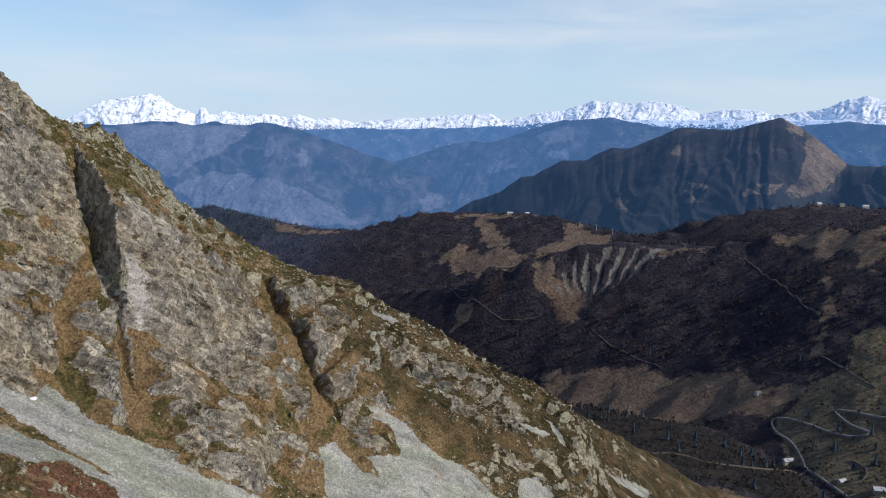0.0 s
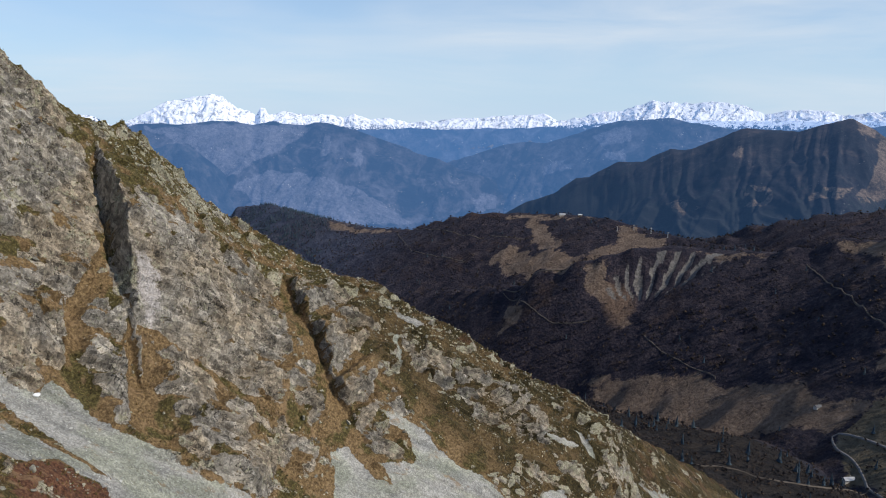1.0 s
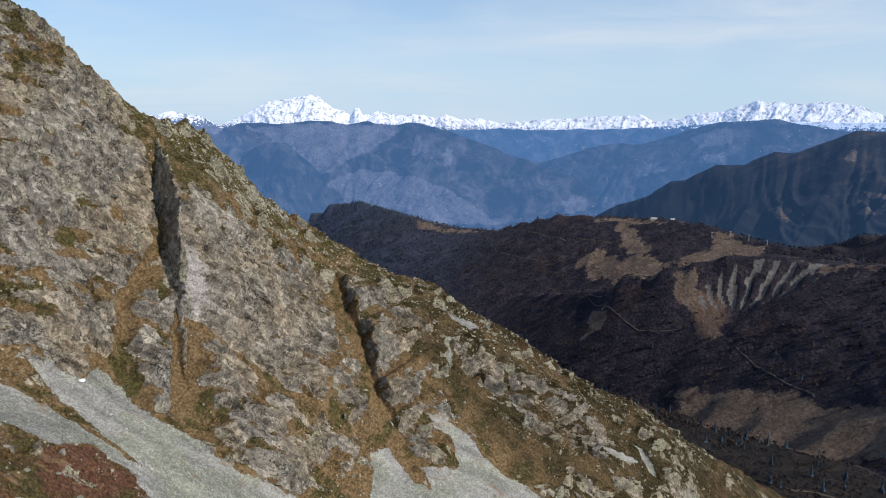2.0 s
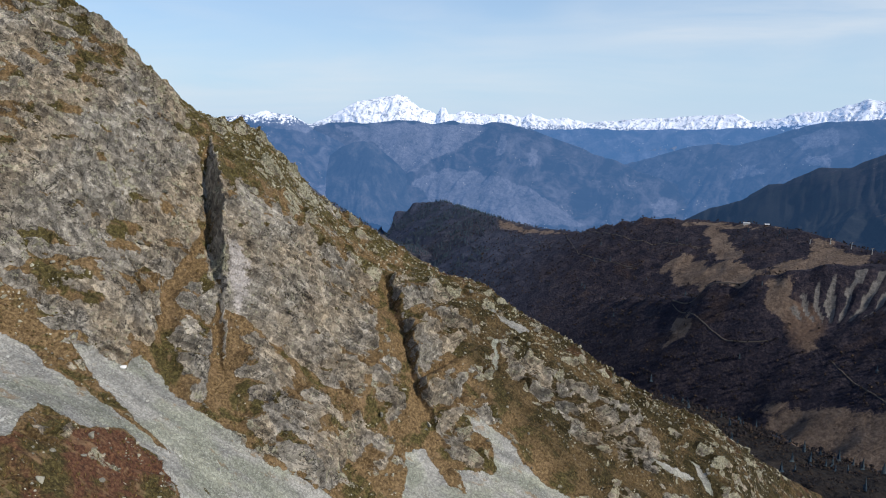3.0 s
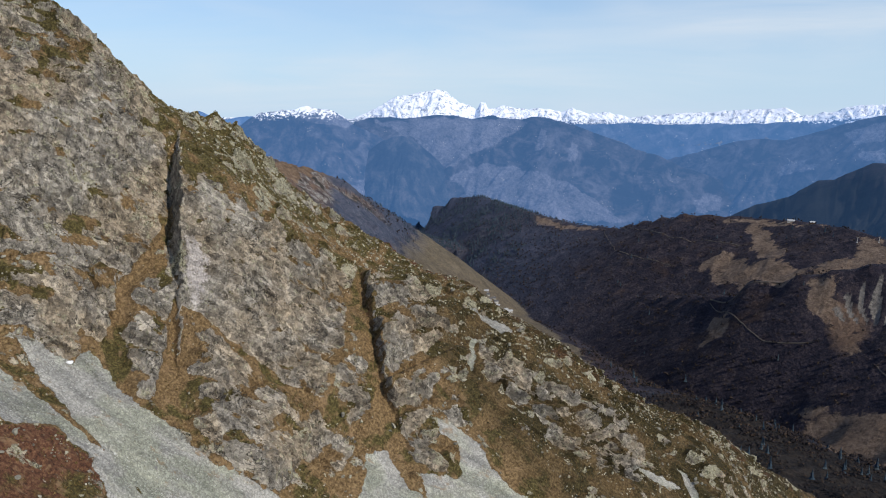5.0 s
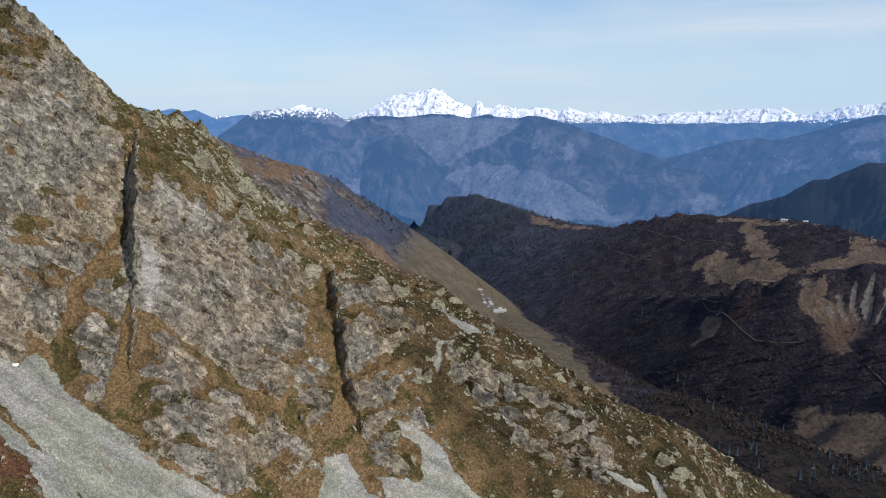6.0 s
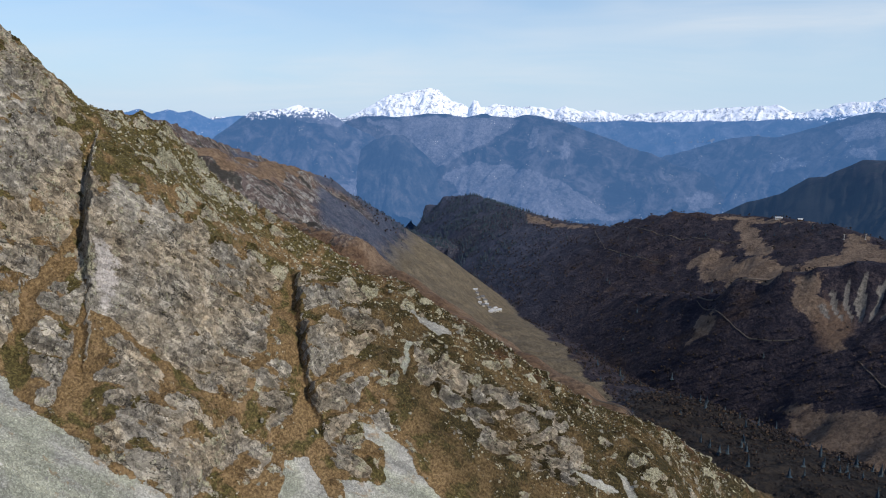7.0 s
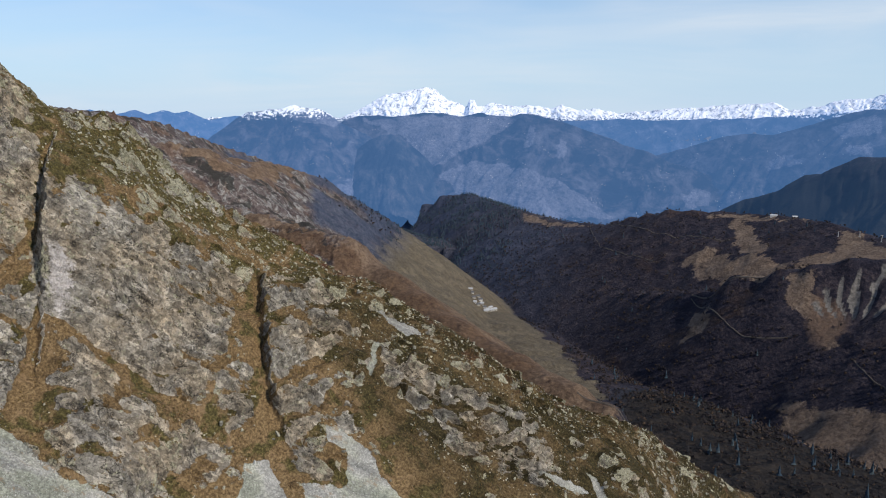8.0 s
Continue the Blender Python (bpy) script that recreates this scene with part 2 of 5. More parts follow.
# broad swells of the slope: at each v, heights at u from -126 to 130 in steps of 32
SWELL = (
    (-120, (0, 0, 0, 0, 0, 0, 0, 15.5, 8.3)),
    (-88, (0, 0, 0, 0, -2.5, 0.8, 4.9, -1.3, -4.8)),
    (-56, (0, 0, -10.3, -8.4, 1.9, 1.2, 3.0, 7.6, 0)),
    (-24, (6.4, -5.0, 1.7, -5.3, -4.0, -6.2, 8.7, -10.5, 0)),
    (8, (8.5, -6.2, -7.4, -7.3, 14.6, -1.2, -3.8, 0, 0)),
    (40, (-14.7, -10.4, -6.9, 9.0, -11.8, -10.8, 0, 0, 0)),
    (72, (0, 5.9, 1.0, -2.6, 2.1, 0, 0, 0, 0)),
    (104, (0, -13.2, 13.2, -0.5, 0, 0, 0, 0, 0)))
# the pale block's belly, the hollow of the gully beside it, a bulge of the wall
BULGE = ((60, -5, 6, 3.5), (32, 18, 7, -3.5), (-37, 24, 11, 6.5), (5, 7, 9, -9.7), (-84, 34, 11, 8.5))


def spur_masks(u, v):
    wu, wv = u + 5.0 * fbm(u / 9, v / 11, 4, 5, 0.6), v + 5.0 * fbm(u / 9, v / 11, 4, 6, 0.6)
    rock = np.zeros(u.shape)
    for outline in BLOCKS:
        rock = np.maximum(rock, inside(wu, wv, outline, 1.6))
    for outline in LEDGES + LEDGES_GREEN:
        rock = rock * (1 - 0.8 * inside(wu, wv, outline, 2.2))
    rock = rock * (1 - 0.4 * smooth(v + 6 * fbm(u / 9, v / 9, 3, 44), 34, 48) * smooth(u, -44, -34) * (1 - smooth(u, 15, 25)))
    scree = np.zeros(u.shape)
    for outline in SCREE:
        scree = np.maximum(scree, inside(u + 0.6 * (wu - u), v + 0.6 * (wv - v), outline, 1.0))
    scree = scree * (1 - inside(wu, wv, BLOCK_SCREE, 1.0))
    red = inside(wu, wv, RED, 2.5) * (1 - scree)
    red = np.maximum(red, inside(wu, wv, [(88, -56), (73, -53), (66, -41), (71, -36), (82, -40)], 3))
    red = np.maximum(red, 0.4 * smooth(-v + 40 * fbm(u / 22, v / 22, 4, 7) + 0.15 * u, 130, 200) * (1 - scree))
    red = np.maximum(red, 0.8 * smooth(u - table(v, *CREST), -16, -5) * smooth(u, 38, 60) * smooth(fbm(u / 14, v / 14, 3, 24), -0.12, 0.1) * (1 - scree))
    clean = np.zeros(u.shape)
    for outline in CHANNELS:
        clean = np.maximum(clean, inside(u + 0.35 * (wu - u), v + 0.35 * (wv - v), outline, 1.2))
    return rock * (1 - scree) * (1 - clean), scree, red, clean


def spur_w(u, v, fine=True):
    a, b = u / 150, v / 150
    # broad shape, flattening out beyond the mapped part
    a, b = np.clip(a, -1.6, 2.2), np.clip(b, -2.2, 1.6)
    w = 1.54 - 9.02 * a + 1.7 * b - 3.18 * a * a + 0.88 * a * b + 3.07 * b * b
    for q, heights in SWELL:
        across = sum(h * np.exp(-((u - p) / 25) ** 2 / 2) for p, h in zip(range(-126, 131, 32), heights) if h)
        w = w + across * np.exp(-((v - q) / 25) ** 2 / 2)
    for p, q, r, h in BULGE:
        w = w + h * np.exp(-((u - p) ** 2 + (v - q) ** 2) / (2 * r * r))
    s1, s2, d1, d2 = slope_steps(u + 1.3 * perlin(u / 6, v / 5, 21) + 1.1 * perlin(u / 2.6, v / 2.2, 22), v)
    w = w + crest_drop(u, v)
    w = w + 3 * inside(u, v, RIB, 2) + 4 * inside(u, v, BLOCK_LOW, 3)
    rock, scree, red, clean = spur_masks(u, v)
    # gully floors beside the steps
    s1 = s1 - 0.6 * np.exp(-((d1 + 1.2) / 0.9) ** 2) * smooth(v, 16, 30) * (1 - smooth(v, 60, 74))
    s2 = s2 - 0.8 * np.exp(-((d2 + 1.2) / 0.9) ** 2) * smooth(v, -45, -30) * (1 - smooth(v, 8, 16))
    # the walls of the steps overhang
    w, shift = w + s1 + s2, -0.20 * s1 - 0.28 * s2
    # rock knob on the crest, a leaning block below it
    w = w + 4.5 * np.clip(1 - np.hypot(u + 9.5, (v - 85.5) * 0.8) / 3.6, 0, 1) + 4.0 * np.exp(-((u - 13.4) ** 2 + (v + 45.5) ** 2) / 8)
    # ribs, ledges and joints
    ru, rv = u + 3 * perlin(u / 14, v / 14, 31), v + 3 * perlin(u / 14, v / 14, 32)
    big = fbm(ru / 26, rv / 40, 4, 11, 0.5, True)
    rough = 0.25 + 0.75 * rock + 0.5 * rock * smooth(u, 15, 40)
    w = w + (1 - 0.85 * scree) * 1.7 * big
    if fine:
        # slabs that lean over one another, their broken edges to the west; ledges that step down the face
        for across, long, high, seed in ((13.0, 34.0, 3.4, 12), (5.2, 11.0, 1.9, 18), (2.4, 5.0, 0.8, 26)):
            phase = (ru + 0.55 * rv) / across + 1.5 * fbm(ru / (1.6 * across), rv / long, 4, seed, 0.5)
            share = smooth(fbm(ru / (2.2 * across), rv / long, 2, seed + 3), -0.08, 0.28)
            saw = phase - np.floor(phase)
            w = w + rough * high * share * (0.5 - saw + smooth(saw, 0.93, 1.0))
        for across, long, high, seed in ((11.0, 20.0, 1.5, 13), (4.0, 9.0, 0.7, 28)):
            phase = (rv + 0.45 * ru) / across + 1.6 * fbm(ru / long, rv / (1.6 * across), 4, seed, 0.5)
            share = smooth(fbm(ru / long, rv / (2.2 * across), 2, seed + 3), -0.2, 0.25)
            saw = phase - np.floor(phase)
            w = w + rough * high * share * (0.5 - saw + smooth(saw, 0.88, 1.0))
    # furrows down the far side
    far = smooth(u, 15, 35) * (1 - scree)
    w = w + far * 4.5 * fbm((u + 0.30 * v) / 13, v / 45, 3, 17, 0.5, True)
    crop = np.zeros(u.shape)
    if fine:
        lean = 0.55
        # jointed blocks at three sizes, each with its own tilt
        for size, tall, high, crack, seed in ((7.0, 12.0, 1.1, 0.08, 3), (3.4, 5.4, 0.75, 0.08, 33), (1.7, 2.5, 0.4, 0.05, 63)):
            e1, e2, who, tilt = facets((ru + lean * rv) / size, rv / tall, seed)
            gap = smooth(e2 - e1, 0.0, 0.26)
            w = w + rock * high * (gap * ((who - 0.5) * 1.2 + 1.4 * tilt) - 7 * crack * (1 - gap))
        w = w + 0.32 * (1 - scree) * fbm(u / 2.6, v / 2.6, 2, 14)
        # broken, craggy faces
        w = w + rock * (0.9 * fbm((ru + 0.5 * rv) / 4.2, rv / 7.0, 3, 34, 0.5, True))
        # outcrops that break through the turf
        for size, share, high, seed in ((6.5, 0.60, 2.2, 8), (2.8, 0.62, 1.2, 58)):
            e1, e2, who, tilt = facets((u + lean * v) / size, v / size / 1.3, seed)
            some = smooth(fbm(u / 21, v / 21, 3, 15 + seed) + 0.12 + 0.18 * smooth(u - table(v, *CREST), -45, -8), 0.0, 0.22) * smooth(who, share, share + 0.1) * (1 - rock) * (1 - scree) * (1 - 0.5 * red) * (1 - clean)
            out = some * smooth(e2 - e1, 0.05, 0.3)
            w = w + out * high * (0.6 + 1.4 * tilt)
            crop = np.maximum(crop, out)
        h1, h2, who4, tilt = facets(u / 0.9, v / 0.9, 9)
        w = w + scree * (0.22 * (who4 - 0.5) + 0.25 * fbm(u / 6, v / 12, 3, 16))
        k1, k2, who5, tilt = facets(u / 2.4, v / 2.4, 19)
        w = w + scree * smooth(who5, 0.86, 0.9) * 0.9 * np.clip(0.4 - k1, 0, 1)
    return w, rock, scree, red, crop, clean, shift


def spur_point(u, v, w):
    return [ORIGIN[i] + u * AXIS_U[i] + v * AXIS_V[i] + w * AXIS_W[i] for i in range(3)]



# ---- valley, opposite hill and slopes: one sheet to the horizon ----
HILL = [(-1986, 3361, -730), (-1659, 3543, -658), (-1505, 3560, -535), (-1369, 3565, -479), (-1230, 3512, -459), (-1004, 3274, -468), (-707, 2842, -435),
        (-534, 2731, -443), (-336, 2616, -429), (-219, 2481, -373), (-81, 2344, -320), (86, 2249, -304), (230, 2143, -291), (321, 1983, -280), (409, 1868, -293),
        (500, 1720, -292), (560, 1600, -285)]
SHOULDER = [(-260, 2020, -530), (-120, 1870, -482), (30, 1710, -418), (140, 1640, -360), (210, 1605, -330), (265, 1590, -309), (332, 1584, -289), (407, 1567, -278), (486, 1523, -275), (569, 1472, -272), (613, 1433, -252),
            (703, 1379, -222), (764, 1289, -197), (788, 1215, -182), (820, 1014, -195), (830, 811, -225), (840, 500, -240)]
PLATEAU = [(666, 2200, -397), (810, 2204, -321), (970, 2083, -266), (1080, 1972, -235), (1193, 1846, -232), (1306, 1642, -187), (1500, 1200, -120)]
LEFT_RIDGE = [(-1100, 500, 60), (-1112, 968, -5), (-1126, 1108, -16), (-1131, 1249, -35), (-1424, 1795, -123), (-1525, 2225, -218), (-1454, 2514, -337),
              (-1337, 2697, -476), (-1192, 2714, -582)]
LEFT_SPUR = [(-988, 1109, -162), (-716, 1082, -198), (-560, 1068, -222), (-428, 1028, -268), (-286, 928, -296), (-178, 861, -310), (-92, 811, -317),
             (-18, 775, -324), (25, 790, -370), (50, 800, -430)]
LEFT_BENCH = [(-988, 1033, -66), (-957, 1108, -76), (-937, 1155, -86), (-944, 1256, -114), (-960, 1372, -131), (-980, 1508, -151), (-1021, 1723, -205), (-1020, 1842, -263)]
RIVER = [(520, 200, -372), (440, 560, -398), (430, 720, -415), (413, 909, -448), (305, 1107, -508), (132, 1343, -568), (-28, 1450, -590), (-311, 1807, -615),
         (-601, 2090, -635), (-970, 2539, -670), (-1330, 3036, -710), (-1900, 3500, -760)]


def fall(d, steep, round_off):
    return steep * (np.sqrt(d * d + round_off * round_off) - round_off)


def flank(x, y, line, river_d, river_z, back, profile):
    """A hill side: from its crest line down to the river on the river's side, and falling gently behind."""
    d, z = blended(x, y, line)
    side = along(x, y, line)[2]
    f = d / (d + river_d + 1)
    front = z + (river_z - z) * (profile * f + (1 - profile) * f * f)
    return d, np.where(side > 0, front, z - back * d - 0.0011 * d * d)


def ground_height(x, y):
    river_d, river_z = blended(x, y, RIVER, 90)
    d1, hill = flank(x, y, HILL, river_d, river_z, 0.25, 0.8)
    d2, shoulder = flank(x, y, SHOULDER, river_d, river_z, 0.12, 0.9)
    d3, z3 = blended(x, y, PLATEAU)
    plateau = z3 - fall(d3, 0.3, 60) - 0.0003 * d3 * d3
    d4, z4 = blended(x, y, LEFT_RIDGE)
    left = z4 + (river_z - z4) * (d4 / (d4 + river_d + 1)) ** 0.8
    left = left - 0.0042 * np.maximum(x + 260, 0) ** 2 - 0.18 * np.maximum(x + 600, 0)
    side4 = along(x, y, LEFT_RIDGE)[2]
    left = np.where(side4 > 0, left, z4 - fall(d4, 0.5, 60))
    d5, z5 = blended(x, y, LEFT_SPUR)
    left2 = z5 - fall(d5, 0.98, 22)
    d6, z6 = blended(x, y, LEFT_BENCH)
    bench = z6 - fall(d6, 0.84, 25)
    h = np.maximum.reduce([hill, shoulder, plateau, left, left2, bench, river_z + 30 * (1 - np.exp(-river_d / 500))])
    near = smooth(river_d, 30, 260)
    crest = smooth(np.minimum.reduce([d1, d2, d3, 2.5 * d4 + 30, 2.5 * d5 + 20, 2.5 * d6 + 20]), 10, 220)
    wx, wy = x + 60 * perlin(x / 300, y / 300, 61), y + 60 * perlin(x / 300, y / 300, 62)
    # side ravines that run down from the crest
    r1 = fbm(wx / 330, wy / 330, 5, 63, 0.5, True)
    r2 = fbm(wx / 95, wy / 95, 4, 64, 0.5, True)
    r3 = fbm(wx / 30, wy / 30, 3, 65)
    # ravines that run down to the river
    run = -0.6 * wx + 0.8 * wy + 0.35 * river_d
    r4 = fbm(run / 85, river_d / 420, 4, 67, 0.55, True)
    h = h + near * crest * (22 * r1 + 17 * r4) + (0.15 + 0.85 * crest * near) * 10 * r2 + (0.4 + 0.6 * near) * 4 * r3 + near * (5.0 * fbm(wx / 16, wy / 16, 4, 69, 0.6, True) + 9 * smooth(fbm(wx / 60, wy / 60, 3, 70), 0.05, 0.25) * fbm(wx / 24, wy / 24, 4, 71, 0.6, True)) * smooth(-x, 50, 250) * 1.8 * (1 - smooth(d4 - river_d, -100, 250))
    # the eroded bowl below the shoulder, cut by radial gullies
    bx, by = x - 378, y - 1522
    bowl = np.exp(-((bx / 130) ** 2 + (by / 55) ** 2) ** 1.5) * (y < 1600)
    turn = np.arctan2(x - 300, y - 1405) + 0.16 * fbm(x / 70, y / 70, 3, 66)
    fan = np.clip(np.abs(np.mod(turn * 5.2, 1) - 0.5) * 2 + 0.9 * fbm(x / 22, y / 50, 3, 68), 0, 1)
    h = h - bowl * (24 + 9 * fan)
    return h, near, crest, bowl, fan, river_d
def graded(lo, fine_lo, fine_hi, hi, step, growth):
    """Coordinates with an even step in the fine part and growing steps outside."""
    mid = list(np.arange(fine_lo, fine_hi, step))
    out, s = [], step
    while mid[-1] < hi:
        s *= growth
        mid.append(mid[-1] + s)
    s = step
    while mid[0] > lo:
        s *= growth
        mid.insert(0, mid[0] - s)
    return np.array(mid)


def sheet(name, x, y, z, closed=False, flat=False, **layers):
    """A grid mesh (rows x columns arrays of x, y, z) with float layers on its points."""
    rows, cols = x.shape
    me = bpy.data.meshes.new(name)
    ids = np.arange(rows * cols).reshape(rows, cols)
    if closed:
        ids = np.hstack([ids, ids[:, :1]])
    quads = np.stack([ids[:-1, :-1], ids[:-1, 1:], ids[1:, 1:], ids[1:, :-1]], -1).reshape(-1, 4)
    me.vertices.add(rows * cols)
    me.vertices.foreach_set("co", np.stack([x, y, z], -1).astype(np.float32).ravel())
    me.loops.add(quads.size)
    me.loops.foreach_set("vertex_index", quads.astype(np.int32).ravel())
    me.polygons.add(len(quads))
    me.polygons.foreach_set("loop_start", np.arange(0, quads.size, 4, dtype=np.int32))
    me.polygons.foreach_set("use_smooth", np.full(len(quads), not flat))
    me.update(calc_edges=True)
    for key, values in layers.items():
        if values.ndim == 3:
            a = me.attributes.new(key, "FLOAT_VECTOR", "POINT")
            a.data.foreach_set("vector", values.astype(np.float32).ravel())
        else:
            a = me.attributes.new(key, "FLOAT", "POINT")
            a.data.foreach_set("value", values.astype(np.float32).ravel())
    return new(name, me)


# ---- materials ----
def material(name):
    m = bpy.data.materials.new(name)
    m.use_nodes = True
    t = m.node_tree
    t.nodes.clear()
    return m, t


def finish(m, t, colour, rough=0.9, bump=None, depth=0.3, strength=1.0, glow=None):
    p = t.nodes.new("ShaderNodeBsdfPrincipled")
    for sock, value in ((p.inputs["Base Color"], colour), (p.inputs["Roughness"], rough)):
        if isinstance(value, bpy.types.NodeSocket):
            t.links.new(value, sock)
        elif isinstance(value, tuple):
            sock.default_value = (*value, 1)
        else:
            sock.default_value = value
    p.inputs["Specular IOR Level"].default_value = 0.2
    if bump is not None:
        b = t.nodes.new("ShaderNodeBump")
        b.inputs["Distance"].default_value, b.inputs["Strength"].default_value = depth, strength
        t.links.new(bump, b.inputs["Height"])
        t.links.new(b.outputs[0], p.inputs["Normal"])
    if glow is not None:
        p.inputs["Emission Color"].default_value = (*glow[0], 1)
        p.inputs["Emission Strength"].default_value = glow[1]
    t.links.new(p.outputs[0], t.nodes.new("ShaderNodeOutputMaterial").inputs[0])
    return m


def lie_at(t, scale, turn=27):
    """Coordinates along the slope (contour, fall line, height), turned to the lie of the slabs and scaled."""
    a = t.nodes.new("ShaderNodeAttribute")
    a.attribute_name = "lie"
    mp = t.nodes.new("ShaderNodeMapping")
    mp.vector_type = "TEXTURE"
    t.links.new(a.outputs["Vector"], mp.inputs[0])
    mp.inputs["Scale"].default_value = [1 / q for q in scale]
    mp.inputs["Rotation"].default_value = (0, 0, radians(turn))
    return mp.outputs[0]


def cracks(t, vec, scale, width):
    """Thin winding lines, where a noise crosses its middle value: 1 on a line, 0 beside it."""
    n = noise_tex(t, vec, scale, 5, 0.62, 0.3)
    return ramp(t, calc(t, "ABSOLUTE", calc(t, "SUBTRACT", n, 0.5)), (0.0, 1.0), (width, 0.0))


def warped(t, vec, scale, amount):
    """Coordinates pushed about by noise, so that joints are not straight."""
    n = t.nodes.new("ShaderNodeTexNoise")
    n.inputs["Scale"].default_value, n.inputs["Detail"].default_value = scale, 3
    t.links.new(vec, n.inputs["Vector"])
    a = t.nodes.new("ShaderNodeVectorMath")
    a.operation = "MULTIPLY_ADD"
    t.links.new(n.outputs["Color"], a.inputs[0])
    a.inputs[1].default_value = (amount, amount, amount)
    t.links.new(vec, a.inputs[2])
    return a.outputs[0]


def first(t, colour):
    c = t.nodes.new("ShaderNodeSeparateColor")
    t.links.new(colour, c.inputs[0])
    return c.outputs[0]


def spur_material():
    m, t = material("spur_rock_and_turf")
    at = coords(t)
    long = lie_at(t, (1.0, 0.55, 0.8))
    cross = lie_at(t, (0.55, 1.0, 0.8), 20)
    # rock: warm and cool grey, lichen, weathered edges, winding joints along and across the slabs
    broad = noise_tex(t, at, 0.045, 4, 0.55, 0.4)
    mid = noise_tex(t, long, 0.55, 7, 0.74, 0.3)
    grain = noise_tex(t, long, 2.0, 6, 0.8, 0.2)
    chunk_at = warped(t, lie_at(t, (0.8, 0.42, 0.8)), 0.9, 0.6)
    chunk = first(t, cell_tex(t, chunk_at, 1.0, "F1", "Color"))
    slab = first(t, cell_tex(t, warped(t, lie_at(t, (0.22, 0.10, 0.3)), 0.9, 0.6), 1.0, "F1", "Color"))
    tone = calc(t, "ADD", calc(t, "MULTIPLY", mid, 0.48), calc(t, "MULTIPLY", grain, 0.28))
    tone = calc(t, "ADD", tone, calc(t, "ADD", calc(t, "MULTIPLY", chunk, 0.16), calc(t, "MULTIPLY", slab, 0.08)))
    rock = ramp(t, tone, (0.34, (0.060, 0.053, 0.045)), (0.42, (0.155, 0.140, 0.119)), (0.52, (0.262, 0.240, 0.203)), (0.64, (0.50, 0.462, 0.395)))
    rock = mix(t, ramp(t, broad, (0.42, 0.1), (0.58, 0.9)), rock, mix(t, 1.0, rock, (1.05, 0.93, 0.78), "MULTIPLY"))
    lichen = noise_tex(t, at, 0.5, 6, 0.72, 0.3)
    pale_lichen = calc(t, "ADD", calc(t, "MULTIPLY", attr(t, "crop"), 0.16), calc(t, "ADD", lichen, calc(t, "MULTIPLY", attr(t, "moss"), 0.06)))
    rock = mix(t, ramp(t, pale_lichen, (0.57, 0.0), (0.64, 0.8)), rock, ramp(t, grain, (0.36, (0.15, 0.14, 0.075)), (0.60, (0.44, 0.42, 0.30))))
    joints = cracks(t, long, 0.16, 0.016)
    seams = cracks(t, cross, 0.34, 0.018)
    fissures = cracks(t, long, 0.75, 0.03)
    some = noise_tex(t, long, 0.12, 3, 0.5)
    # shade inside the cracks is put into the rock colour as dark lines
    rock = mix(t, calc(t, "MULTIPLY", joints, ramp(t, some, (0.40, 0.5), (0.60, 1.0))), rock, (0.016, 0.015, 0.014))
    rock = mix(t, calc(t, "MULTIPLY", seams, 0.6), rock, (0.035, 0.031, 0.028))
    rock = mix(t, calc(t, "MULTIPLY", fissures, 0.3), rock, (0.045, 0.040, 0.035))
    pale = attr(t, "pale")
    fresh = calc(t, "ADD", pale, calc(t, "MULTIPLY", calc(t, "SUBTRACT", mid, 0.5), 3.0))
    rock = mix(t, calc(t, "MULTIPLY", ramp(t, fresh, (0.60, 0.0), (0.95, 0.9)), ramp(t, pale, (0.05, 0.0), (0.3, 1.0))), rock, ramp(t, grain, (0.36, (0.30, 0.275, 0.26)), (0.60, (0.58, 0.53, 0.49))))
    # turf: dry straw brown, olive moss, red heath
    patch = noise_tex(t, at, 0.09, 5, 0.58, 0.5)
    tuft = noise_tex(t, at, 1.3, 6, 0.72)
    grass = ramp(t, tuft, (0.36, (0.058, 0.036, 0.017)), (0.5, (0.140, 0.090, 0.042)), (0.64, (0.245, 0.170, 0.086)))
    olive = ramp(t, tuft, (0.36, (0.020, 0.017, 0.006)), (0.52, (0.062, 0.052, 0.017)), (0.66, (0.14, 0.118, 0.042)))
    moss = calc(t, "ADD", patch, calc(t, "MULTIPLY", attr(t, "moss"), 0.12))
    grass = mix(t, ramp(t, moss, (0.52, 0.0), (0.58, 0.92)), grass, olive)
    heath = ramp(t, tuft, (0.36, (0.034, 0.016, 0.011)), (0.52, (0.105, 0.046, 0.026)), (0.66, (0.18, 0.098, 0.052)))
    warm = calc(t, "ADD", attr(t, "red"), calc(t, "MULTIPLY", calc(t, "SUBTRACT", noise_tex(t, at, 0.07, 5, 0.62, 0.5), 0.5), 2.2))
    grass = mix(t, ramp(t, warm, (0.35, 0.0), (0.62, 0.95)), grass, heath)
    grass = mix(t, calc(t, "MULTIPLY", attr(t, "red"), ramp(t, noise_tex(t, at, 0.06, 5, 0.6, 0.6), (0.53, 0.0), (0.60, 0.9))), grass, olive)
    earth = noise_tex(t, long, 0.3, 5, 0.62, 0.4)
    grass = mix(t, ramp(t, earth, (0.58, 0.0), (0.66, 0.55)), grass, (0.25, 0.165, 0.092))
    # darker turf for the far, lower side of the spur
    toned_turf = ramp(t, tuft, (0.36, (0.010, 0.008, 0.003)), (0.52, (0.034, 0.026, 0.010)), (0.66, (0.090, 0.070, 0.028)))
